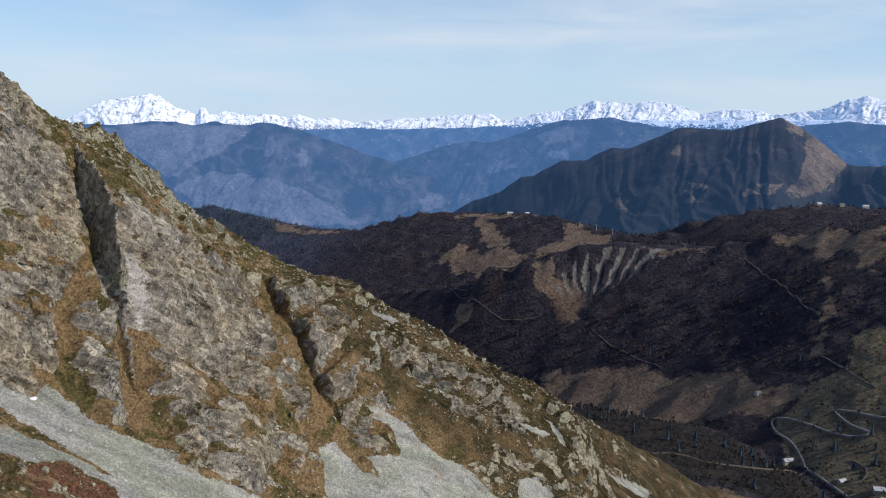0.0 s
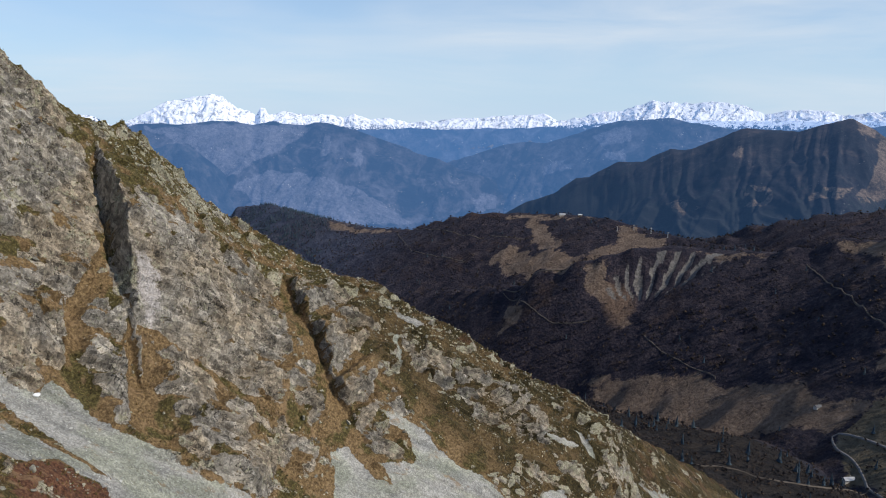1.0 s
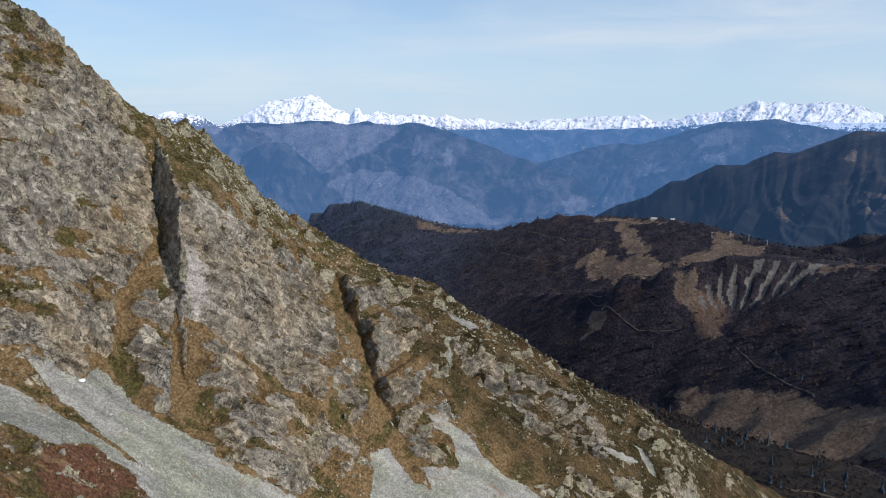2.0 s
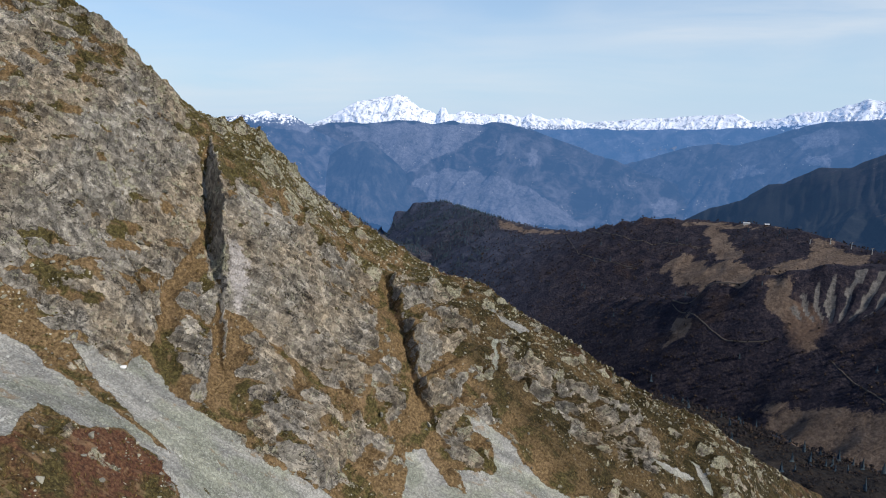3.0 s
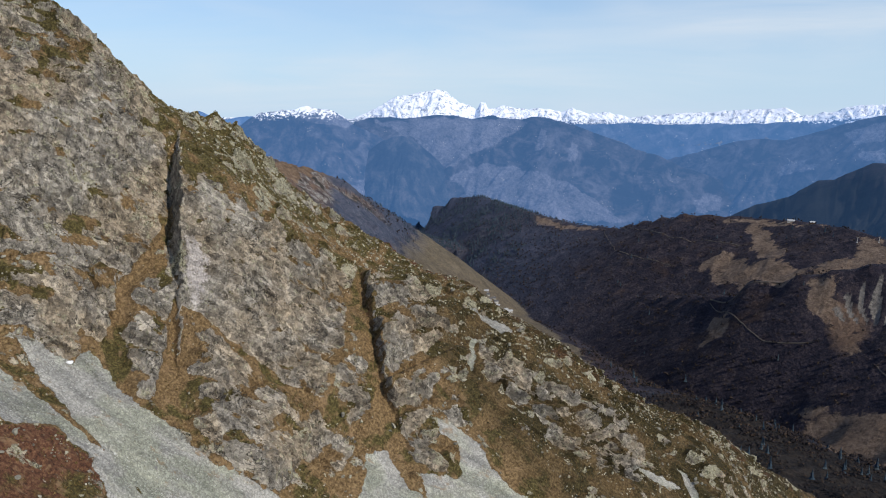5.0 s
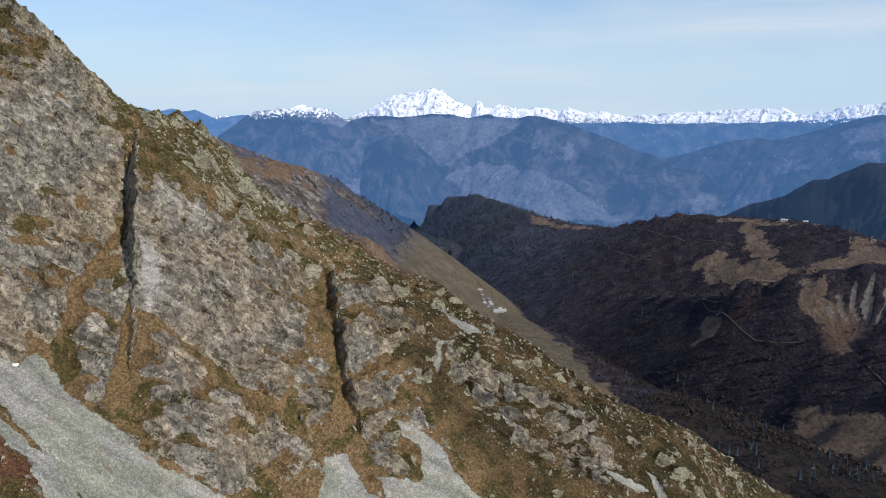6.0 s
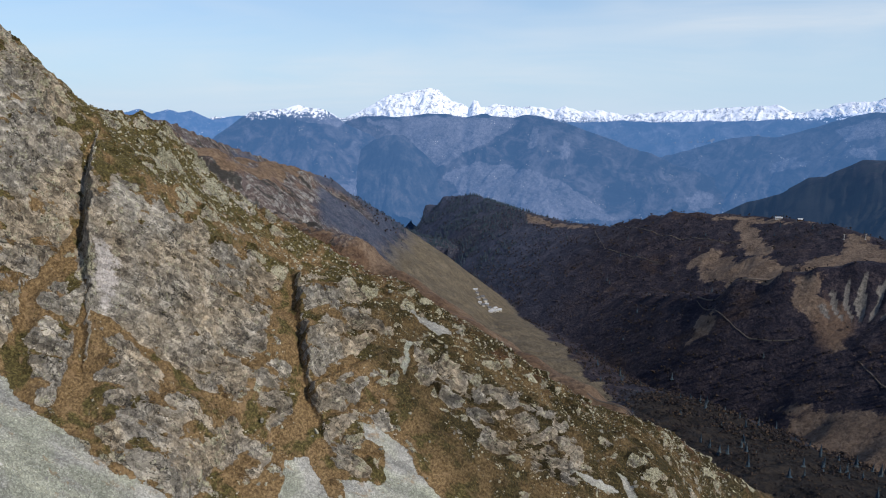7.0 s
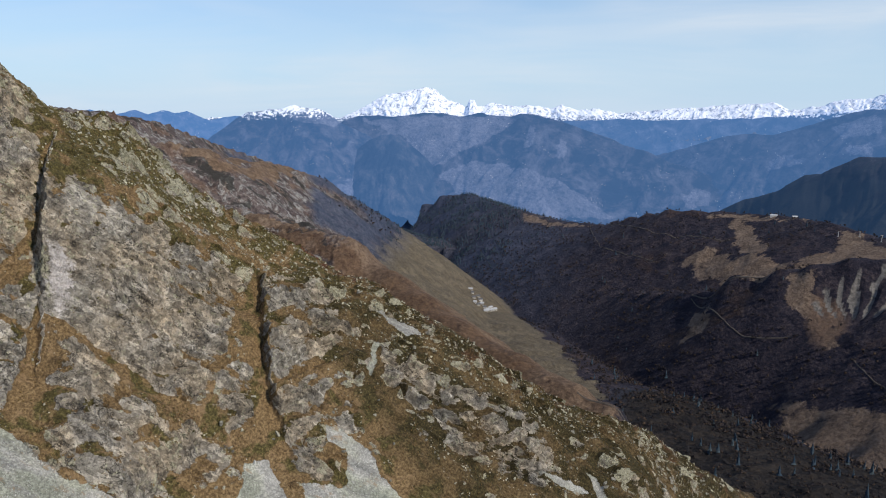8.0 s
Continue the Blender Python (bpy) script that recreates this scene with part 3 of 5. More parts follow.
    grass = mix(t, calc(t, "MULTIPLY", attr(t, "far_low"), ramp(t, patch, (0.40, 0.45), (0.55, 0.95))), grass, toned_turf)
    few = noise_tex(t, at, 0.16, 4, 0.6)
    stones = calc(t, "MULTIPLY", ramp(t, cell_tex(t, at, 0.9), (0.20, 1.0), (0.27, 0.0)), ramp(t, few, (0.56, 0.0), (0.62, 1.0)))
    grass = mix(t, calc(t, "MULTIPLY", stones, calc(t, "SUBTRACT", 1.0, attr(t, "clean"))), grass, (0.40, 0.375, 0.30))
    # scree: small stones
    chip = cell_tex(t, at, 2.6)
    grey = first(t, cell_tex(t, at, 2.6, "F1", "Color"))
    sc = ramp(t, calc(t, "ADD", calc(t, "MULTIPLY", grey, 0.4), calc(t, "MULTIPLY", noise_tex(t, at, 0.2, 6, 0.72), 0.6)),
              (0.25, (0.18, 0.176, 0.160)), (0.5, (0.275, 0.270, 0.248)), (0.75, (0.42, 0.415, 0.38)))
    sc = mix(t, ramp(t, noise_tex(t, long, 0.10, 4, 0.6, 0.3), (0.45, 0.0), (0.60, 0.7)), sc, mix(t, 1.0, sc, (0.86, 0.92, 0.76), "MULTIPLY"))
    sc = mix(t, ramp(t, noise_tex(t, long, 0.22, 5, 0.65, 0.3), (0.60, 0.0), (0.66, 0.7)), sc, (0.24, 0.17, 0.10))
    sc = mix(t, 1.0, sc, ramp(t, noise_tex(t, lie_at(t, (1.0, 0.22, 0.5)), 0.22, 5, 0.6), (0.38, (0.72, 0.72, 0.72)), (0.60, (1.12, 1.10, 1.08))), "MULTIPLY")
    # how rock, turf and scree share the slope
    edge = calc(t, "ADD", calc(t, "MULTIPLY", noise_tex(t, long, 0.34, 7, 0.68, 0.5), 0.65), calc(t, "MULTIPLY", noise_tex(t, long, 0.085, 4, 0.55, 0.6), 1.1))
    rockness = calc(t, "ADD", calc(t, "MULTIPLY", attr(t, "rock"), 0.74), calc(t, "MULTIPLY", calc(t, "SUBTRACT", edge, 0.995), 3.4))
    rockness = calc(t, "ADD", rockness, calc(t, "MULTIPLY", calc(t, "SUBTRACT", 0.72, attr(t, "level")), 2.3))
    rockness = calc(t, "ADD", rockness, calc(t, "MULTIPLY", attr(t, "crop"), 0.9))
    rockness = calc(t, "SUBTRACT", rockness, calc(t, "MULTIPLY", attr(t, "clean"), 0.6))
    rockness = calc(t, "ADD", rockness, calc(t, "MULTIPLY", pale, 0.6))
    rockness = calc(t, "MAXIMUM", rockness, attr(t, "bare"))
    is_rock = ramp(t, rockness, (0.32, 0.0), (0.39, 1.0))
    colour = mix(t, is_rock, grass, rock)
    screeness = calc(t, "ADD", attr(t, "scree"), calc(t, "MULTIPLY", calc(t, "SUBTRACT", noise_tex(t, at, 0.35, 7, 0.68), 0.5), 2.2))
    is_scree = ramp(t, screeness, (0.45, 0.0), (0.55, 1.0))
    colour = mix(t, is_scree, colour, sc)
    solid = calc(t, "ADD", calc(t, "MULTIPLY", grain, 0.7), calc(t, "MULTIPLY", mid, 0.8))
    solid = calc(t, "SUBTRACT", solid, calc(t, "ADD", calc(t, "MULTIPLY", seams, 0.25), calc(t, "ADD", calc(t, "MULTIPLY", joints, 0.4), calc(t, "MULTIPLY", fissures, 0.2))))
    solid = calc(t, "ADD", solid, calc(t, "MULTIPLY", chunk, 0.35))
    height = mix(t, is_rock, calc(t, "MULTIPLY", tuft, 0.7), solid)
    height = mix(t, is_scree, height, calc(t, "MULTIPLY", chip, -0.5))
    return finish(m, t, colour, 0.92, height, 0.5, 0.7)


def blurred(a, n):
    """Each value averaged with its neighbours, n to each side."""
    for axis in (0, 1):
        pad = [(n + 1, n) if k == axis else (0, 0) for k in (0, 1)]
        c = np.cumsum(np.pad(a, pad, "edge"), axis=axis)
        a = (c[2 * n + 1:] - c[:-2 * n - 1] if axis == 0 else c[:, 2 * n + 1:] - c[:, :-2 * n - 1]) / (2 * n + 1)
    return a


# ---- the spur ----
us = graded(-420, -142, 150, 470, 0.50, 1.036)
vs = graded(-470, -150, 130, 300, 0.50, 1.036)
gv, gu = np.meshgrid(vs, us, indexing="ij")
w, rock, scree, red, crop, clean, shift = spur_w(gu, gv)
pale = inside(gu + 5 * fbm(gu / 5, gv / 9, 3, 41), gv, [(-48, 34), (-43, 31), (-41, 26), (-44, 23), (-47, 17), (-50, 14), (-51, 17), (-50, 25)], 2.5)
pale = np.maximum(pale, 0.4 * inside(gu + 6 * fbm(gu / 7, gv / 7, 3, 42), gv, [(-40, 23), (-20, 20), (-24, 8), (-33, 4), (-40, 14)], 6.0))
broad_w = blurred(w, 3)
du, dv = np.gradient(broad_w, us, axis=1), np.gradient(broad_w, vs, axis=0)
level = (AXIS_W[2] - dv * AXIS_V[2]) / np.sqrt(1 + du * du + dv * dv)
sx, sy, sz = spur_point(gu + shift, gv, w)
steps = slope_steps(gu + 1.3 * perlin(gu / 6, gv / 5, 21) + 1.1 * perlin(gu / 2.6, gv / 2.2, 22), gv)
bare = np.maximum(np.exp(-((steps[2] + 0.7) / 1.6) ** 6) * (steps[0] > 1.5), np.exp(-((steps[3] + 0.7) / 1.5) ** 6) * (steps[1] > 1.5) * smooth(fbm(gu / 4, gv / 4, 3, 23), -0.08, 0.14))
moss = 0.35 * smooth(gv, 30, 70) + inside(gu, gv, [(-26, 85), (-15, 85), (-2, 79), (22, 54), (12, 44), (-15, 52), (-28, 60)], 6) + 0.7 * smooth(gu - table(gv, *CREST), -26, -4) + 0.3 * smooth(gu, 10, 40) * (1 - smooth(gv, -20, 10))
# mask of the far, lower side, where the turf is darker
far_low = smooth(gu, 14, 32) * (1 - smooth(gv, -20, 25))
spur = sheet("ground_spur", sx, sy, sz, flat=True, level=level, clean=clean, crop=crop, far_low=far_low, bare=bare, moss=moss, lie=np.stack([gu, gv, w], -1), rock=rock, scree=scree, red=red, pale=pale)
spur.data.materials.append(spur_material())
tagged(spur, "steep grey rock spur with brown turf, gullies and scree", "mountain spur", kind="structure")


HUB = (40.0, 24.0)
angles = np.concatenate([np.arange(-62, 40, 0.16), np.arange(40, 294, 3.0)])
radii = [260.0]
while radii[-1] < 4940:
    radii.append(radii[-1] * 1.0072)
rr, aa = np.meshgrid(np.array([20.0, 120.0] + radii), np.radians(angles), indexing="ij")
gx, gy = HUB[0] + rr * np.sin(aa), HUB[1] + rr * np.cos(aa)
gz, near, crest, bowl, fan, river_d = ground_height(gx, gy)
MEADOWS = [
    [(87, 2228), (140, 2171), (169, 1987), (191, 1866), (130, 1899), (101, 2020)],
    [(-4, 2008), (41, 2025), (98, 1949), (191, 1866), (240, 1779), (183, 1604), (125, 1650), (77, 1830), (16, 1910), (-35, 2004)],
    [(319, 1965), (380, 1897), (432, 1778), (431, 1605), (349, 1599), (299, 1620), (248, 1595), (240, 1779), (214, 1820), (308, 1837), (332, 1892)],
    [(426, 1588), (522, 1514), (603, 1436), (702, 1375), (761, 1284), (786, 1214), (767, 1181), (728, 1258), (641, 1414), (569, 1439), (510, 1478), (443, 1549)],
    [(694, 1357), (747, 1277), (776, 1197), (699, 1068), (701, 1125), (719, 1206), (680, 1204), (682, 1287)],
    [(651, 1149), (664, 1114), (611, 1037), (564, 968), (536, 934), (510, 894), (503, 910), (553, 994), (599, 1063)],
    [(188, 1336), (281, 1283), (363, 1222), (422, 1123), (471, 1060), (500, 970), (510, 909), (497, 898), (476, 915), (450, 925), (414, 974), (300, 1040), (215, 1200)],
    [(12, 1551), (27, 1635), (64, 1613), (50, 1550)],
    [(215, 1589), (260, 1587), (244, 1558), (281, 1499), (296, 1441), (301, 1395), (268, 1411), (241, 1481), (209, 1536)],
    [(-754, 2891), (-652, 2794), (-513, 2709), (-360, 2605), (-404, 2614), (-603, 2703), (-705, 2770)],
    [(-30, 2250), (86, 2240), (230, 2130), (320, 1975), (300, 1990), (210, 2120), (80, 2210)],
]
VILLAGE_FIELDS = [(-1010, 2620), (-850, 2480), (-640, 2200), (-490, 1990), (-370, 1770), (-270, 1590), (-165, 1350), (-80, 1140), (-60, 950), (-150, 920), (-300, 1060), (-480, 1200),
                  (-700, 1500), (-900, 2100)]
LOW_MEADOW = [(640, 1000), (560, 930), (470, 905), (430, 800), (445, 690), (500, 560), (640, 560), (700, 760)]
mx, my = gx + 40 * fbm(gx / 60, gy / 60, 4, 81), gy + 55 * fbm(gx / 60, gy / 60, 4, 82)
meadow = np.zeros(gx.shape)
for outline in MEADOWS:
    meadow = np.maximum(meadow, inside(mx, my, outline, 22))
fields = inside(mx, my, VILLAGE_FIELDS, 45)
# the low meadow by the valley road, with a tone of its own
toned_turf = inside(mx, my, LOW_MEADOW, 18)
spur_d = along(gx, gy, LEFT_SPUR)[0]
straw = 1 - smooth(spur_d + 40 * fbm(gx / 60, gy / 60, 3, 83), 60, 170)
straw = straw * smooth(-gx, -40, 60) * (1 - 0.8 * smooth(-gx, 420, 620))
FOOT = [(20, 640), (152, 690), (194, 645), (263, 640), (325, 615), (380, 590), (420, 480), (200, 420), (-40, 480)]
foot = inside(mx, my, FOOT, 18)
straw = np.maximum(straw, 0.75 * foot)
straw = np.maximum(straw, 0.9 * (1 - smooth(along(gx, gy, LEFT_BENCH)[0] + 30 * fbm(gx / 50, gy / 50, 3, 84), 25, 60)) * smooth(gy, 1000, 1150) * (1 - smooth(gy, 1550, 1700)))
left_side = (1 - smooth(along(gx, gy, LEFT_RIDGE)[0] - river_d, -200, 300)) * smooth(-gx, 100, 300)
for outline in ([(-924, 1133), (-879, 1179), (-904, 1282), (-959, 1480), (-929, 1485), (-868, 1292), (-850, 1178), (-880, 1130)],
                [(-779, 1054), (-733, 1078), (-670, 1078), (-585, 1060), (-571, 1038), (-648, 1047), (-717, 1041)]):
    straw = np.maximum(straw, 0.9 * inside(mx, my, outline, 10))
rust = inside(mx, my, [(-736, 1048), (-575, 1044), (-503, 1037), (-396, 995), (-307, 928), (-368, 939), (-458, 994), (-526, 1002), (-606, 1020)], 14)
rust = np.maximum(rust, 0.7 * (1 - smooth(spur_d + 25 * fbm(gx / 40, gy / 40, 3, 85), 15, 50)) * smooth(-gx, 60, 140) * (1 - smooth(-gx, 400, 520)))
dark_wood = np.maximum(inside(mx, my, [(-911, 1545), (-726, 1767), (-560, 1750), (-600, 1560), (-659, 1481), (-752, 1404), (-764, 1330), (-828, 1395)], 18),
                       inside(mx, my, [(-985, 1500), (-1060, 1600), (-1419, 1814), (-1471, 1988), (-958, 1872), (-897, 1615)], 18))
dark_wood = np.maximum(dark_wood, inside(mx, my, [(-1480, 2230), (-1440, 2500), (-1330, 2680), (-1100, 2760), (-800, 2300), (-560, 1700), (-700, 1560), (-900, 1760), (-1134, 1932), (-1200, 2000)], 25))
thicket = (1 - foot) * inside(mx, my, [(-60, 1250), (60, 1330), (250, 1080), (390, 880), (425, 740), (410, 540), (250, 500), (60, 640), (-60, 900)], 25) * (1 - meadow)
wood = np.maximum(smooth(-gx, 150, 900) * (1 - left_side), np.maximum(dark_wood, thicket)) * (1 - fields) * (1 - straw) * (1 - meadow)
thicket = thicket * (1 - fields)
run_out = np.hypot(gx - 300, gy - 1405)
bare_bowl = smooth(bowl, 0.25, 0.5) * smooth(fan, 0.45, 0.7) * smooth(run_out, 55, 100)
earth = np.exp(-((gx - 270) / 40) ** 2 - ((gy - 1480) / 70) ** 2)
ground = sheet("ground", gx, gy, gz, closed=True, meadow=meadow, fields=fields, straw=straw, wood=wood, bare=bare_bowl, left=left_side * (1 - fields), earth=earth, thicket=thicket, toned_turf=toned_turf, rust=rust)
tagged(ground, "dark autumn hillside, brown meadows and wooded valley", "hillside", kind="structure")


def hillside_material():
    m, t = material("hillside")
    at = coords(t)
    patch = noise_tex(t, at, 0.008, 7, 0.65, 0.8)
    mid = noise_tex(t, at, 0.03, 8, 0.72, 0.5)
    fine = noise_tex(t, at, 0.17, 6, 0.75)
    bush = cell_tex(t, at, 0.13)
    both = calc(t, "ADD", calc(t, "MULTIPLY", fine, 0.5), calc(t, "MULTIPLY", mid, 0.5))
    # dark heath and bare thickets, the heath tones pushed to blue in place of haze
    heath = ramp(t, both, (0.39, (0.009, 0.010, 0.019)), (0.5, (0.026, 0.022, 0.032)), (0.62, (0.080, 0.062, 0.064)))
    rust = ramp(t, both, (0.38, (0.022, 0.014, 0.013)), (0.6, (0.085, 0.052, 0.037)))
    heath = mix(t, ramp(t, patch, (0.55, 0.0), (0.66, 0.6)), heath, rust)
    # lighter copy of the heath with rock on the near side of the valley, sunlight put into its tones
    lit_heath = ramp(t, both, (0.40, (0.040, 0.031, 0.031)), (0.5, (0.105, 0.080, 0.074)), (0.60, (0.21, 0.175, 0.155)))
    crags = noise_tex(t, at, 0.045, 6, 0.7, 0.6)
    lit_heath = mix(t, ramp(t, crags, (0.51, 0.0), (0.57, 0.9)), lit_heath, ramp(t, fine, (0.38, (0.11, 0.105, 0.10)), (0.6, (0.38, 0.36, 0.33))))
    lit_heath = mix(t, ramp(t, noise_tex(t, at, 0.012, 5, 0.6, 0.6), (0.51, 0.0), (0.59, 0.5)), lit_heath, ramp(t, both, (0.40, (0.10, 0.055, 0.035)), (0.6, (0.24, 0.15, 0.09))))
    lit_heath = mix(t, ramp(t, noise_tex(t, at, 0.02, 5, 0.65, 0.6), (0.53, 0.0), (0.59, 0.85)), lit_heath, (0.030, 0.030, 0.026))
    heath = mix(t, attr(t, "left"), heath, lit_heath)
    turf = ramp(t, both, (0.38, (0.085, 0.060, 0.044)), (0.5, (0.175, 0.124, 0.088)), (0.62, (0.28, 0.205, 0.15)))
    ragged = calc(t, "ADD", calc(t, "MULTIPLY", calc(t, "SUBTRACT", mid, 0.5), 2.0), calc(t, "MULTIPLY", calc(t, "SUBTRACT", patch, 0.5), 1.2))
    colour = mix(t, ramp(t, calc(t, "ADD", attr(t, "meadow"), ragged), (0.56, 0.0), (0.76, 0.92)), heath, turf)
    olive = ramp(t, both, (0.38, (0.068, 0.056, 0.040)), (0.5, (0.125, 0.102, 0.070)), (0.62, (0.20, 0.162, 0.112)))
    colour = mix(t, ramp(t, calc(t, "ADD", attr(t, "fields"), calc(t, "MULTIPLY", ragged, 0.5)), (0.4, 0.0), (0.6, 1.0)), colour, olive)
    colour = mix(t, ramp(t, calc(t, "ADD", attr(t, "toned_turf"), ragged), (0.4, 0.0), (0.6, 1.0)), colour, ramp(t, both, (0.38, (0.065, 0.055, 0.040)), (0.5, (0.135, 0.110, 0.072)), (0.62, (0.21, 0.17, 0.112))))
    dry = ramp(t, both, (0.38, (0.070, 0.044, 0.028)), (0.5, (0.165, 0.108, 0.068)), (0.62, (0.28, 0.195, 0.125)))
    colour = mix(t, ramp(t, calc(t, "ADD", attr(t, "straw"), calc(t, "MULTIPLY", ragged, 0.8)), (0.45, 0.0), (0.65, 0.9)), colour, dry)
    colour = mix(t, ramp(t, calc(t, "ADD", attr(t, "rust"), calc(t, "MULTIPLY", ragged, 0.6)), (0.4, 0.0), (0.7, 0.9)), colour, ramp(t, both, (0.40, (0.060, 0.033, 0.020)), (0.60, (0.18, 0.112, 0.066))))
    # wood floor: haze is put into its colour as a blue tint
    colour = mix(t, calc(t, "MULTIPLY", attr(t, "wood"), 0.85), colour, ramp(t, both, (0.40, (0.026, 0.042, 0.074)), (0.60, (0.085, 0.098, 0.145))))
    # thicket floor: dark scrub, darkened further for shade among its stems
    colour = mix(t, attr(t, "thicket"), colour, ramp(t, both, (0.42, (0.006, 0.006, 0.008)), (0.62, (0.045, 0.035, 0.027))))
    colour = mix(t, ramp(t, calc(t, "ADD", attr(t, "earth"), calc(t, "MULTIPLY", ragged, 0.4)), (0.35, 0.0), (0.7, 0.9)), colour, (0.15, 0.098, 0.068))
    colour = mix(t, ramp(t, calc(t, "ADD", attr(t, "bare"), calc(t, "MULTIPLY", ragged, 0.5)), (0.35, 0.0), (0.7, 0.95)), colour,
                 ramp(t, both, (0.40, (0.10, 0.092, 0.085)), (0.60, (0.24, 0.22, 0.195))))
    return finish(m, t, colour, 0.95, calc(t, "ADD", calc(t, "ADD", fine, mid), calc(t, "MULTIPLY", bush, -0.5)), 6.0, 0.85)


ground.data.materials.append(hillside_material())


# ---- distant mountains ----
def range_mesh(name, crest, steep, depth, grain, columns, rows, seed, behind=120, jagged=0.08, relief=0.3, rugged=0.15, clearings=(), margin=0.1):
    """A mountain range: heights fall from its crest line on all sides, with spurs and side valleys that branch on their way down."""
    bearings = [math.atan2(p[0] - HUB[0], p[1] - HUB[1]) for p in crest]
    reach = [math.hypot(p[0] - HUB[0], p[1] - HUB[1]) for p in crest]
    far = min(max(reach) + behind, 4935)
    a, r = np.linspace(bearings[0] - margin, bearings[-1] + margin, columns), np.concatenate([np.linspace(min(reach) - depth, min(reach), rows), np.linspace(min(reach), far, 10)[1:]])
    rr, aa = np.meshgrid(r, a, indexing="ij")
    x, y = HUB[0] + rr * np.sin(aa), HUB[1] + rr * np.cos(aa)
    d, pz, side = along(x, y, crest)
    tt, fall_d = aa * max(reach), steep * d
    bent = tt + 1.1 * grain * perlin(tt / (1.6 * grain), fall_d / (1.6 * grain), seed + 3) + 0.7 * fall_d * np.sin(tt / (3.1 * grain) + seed)
    spurs = fbm(bent / (1.5 * grain), fall_d / (2.4 * grain), 3, seed, 0.5, True) + 0.8 * fbm(bent / (0.5 * grain), fall_d / (0.7 * grain), 5, seed + 5, 0.6, True)
    jag = fbm(tt / (grain * 0.85), fall_d / (grain * 0.85), 7, seed + 9, 0.58)
    away = smooth(d, 0, grain * 0.8)
    z = pz - fall_d + (rugged + (1 - rugged) * away) * grain * relief * (spurs - 0.2) + jagged * grain * jag
    az = np.degrees(aa) + 0.8 * fbm(tt / 90, fall_d / 90, 4, seed + 11)
    el = np.degrees(np.arctan2(z, rr)) + 0.6 * fbm(tt / 120, fall_d / 60, 4, seed + 12)
    bare = np.zeros(x.shape)
    for outline in clearings:
        bare = np.maximum(bare, inside(az, el, outline, 0.25))
    return sheet(name, x, y, z, clearing=bare)


def far_material(name, dark, mid_tone, light, scale, glow, snow=None, hamlets=0.0, trees=None, meadow=None):
    """Far woods, meadows and rock, with haze put in as a glow; snow lies above a height (base, spread)."""
    m, t = material(name)
    at = coords(t)
    patch = noise_tex(t, at, scale, 8, 0.6, 0.9)
    fine = noise_tex(t, at, scale * 7, 6, 0.7)
    colour = ramp(t, calc(t, "ADD", calc(t, "MULTIPLY", patch, 0.72), calc(t, "MULTIPLY", fine, 0.28)), (0.44, dark), (0.53, mid_tone), (0.66, light))
    open_land = calc(t, "ADD", attr(t, "clearing"), calc(t, "MULTIPLY", calc(t, "SUBTRACT", patch, 0.5), 2.2))
    tiny = noise_tex(t, at, scale * 20, 4, 0.7)
    plots = calc(t, "ADD", calc(t, "MULTIPLY", calc(t, "ADD", fine, tiny), 0.36), calc(t, "MULTIPLY", patch, 0.28))
    meadow = meadow or light
    field = ramp(t, plots, (0.41, tuple(0.3 * c for c in meadow)), (0.50, tuple(0.9 * c for c in meadow)), (0.58, tuple(1.6 * c for c in meadow)))
    colour = mix(t, ramp(t, open_land, (0.42, 0.0), (0.70, 0.95)), colour, field)
    if hamlets:
        dots = ramp(t, cell_tex(t, at, scale * 9), (0.16, 1.0), (0.21, 0.0))
        where = ramp(t, noise_tex(t, at, scale * 1.7, 3, 0.5), (0.60, 0.0), (0.66, 1.0))
        colour = mix(t, calc(t, "MULTIPLY", calc(t, "MULTIPLY", dots, where), hamlets), colour, (0.55, 0.53, 0.5))
    if snow:
        sep = t.nodes.new("ShaderNodeSeparateXYZ")
        t.links.new(at, sep.inputs[0])
        line = calc(t, "ADD", calc(t, "DIVIDE", calc(t, "SUBTRACT", sep.outputs[2], snow[0]), snow[1]), calc(t, "MULTIPLY", calc(t, "SUBTRACT", fine, 0.5), snow[2]))
        crag = ramp(t, noise_tex(t, at, scale * 2.6, 8, 0.72, 0.6), (0.51, 1.0), (0.60, 0.25))
        colour = mix(t, calc(t, "MULTIPLY", ramp(t, line, (0.4, 0.0), (0.6, 1.0)), crag), colour, (0.76, 0.76, 0.78))
    if trees is not None:
        sep = t.nodes.new("ShaderNodeSeparateXYZ")
        t.links.new(at, sep.inputs[0])
        line = calc(t, "ADD", calc(t, "DIVIDE", calc(t, "SUBTRACT", trees, sep.outputs[2]), 90.0), calc(t, "MULTIPLY", calc(t, "SUBTRACT", patch, 0.5), 9.0))
        woods = ramp(t, noise_tex(t, at, scale * 30, 4, 0.7), (0.4, (0.008, 0.011, 0.016)), (0.62, (0.026, 0.030, 0.030)))
        colour = mix(t, ramp(t, line, (0.4, 0.0), (0.7, 0.95)), colour, woods)
    return finish(m, t, colour, 0.95, fine, 0.03 / scale, 0.7, glow)


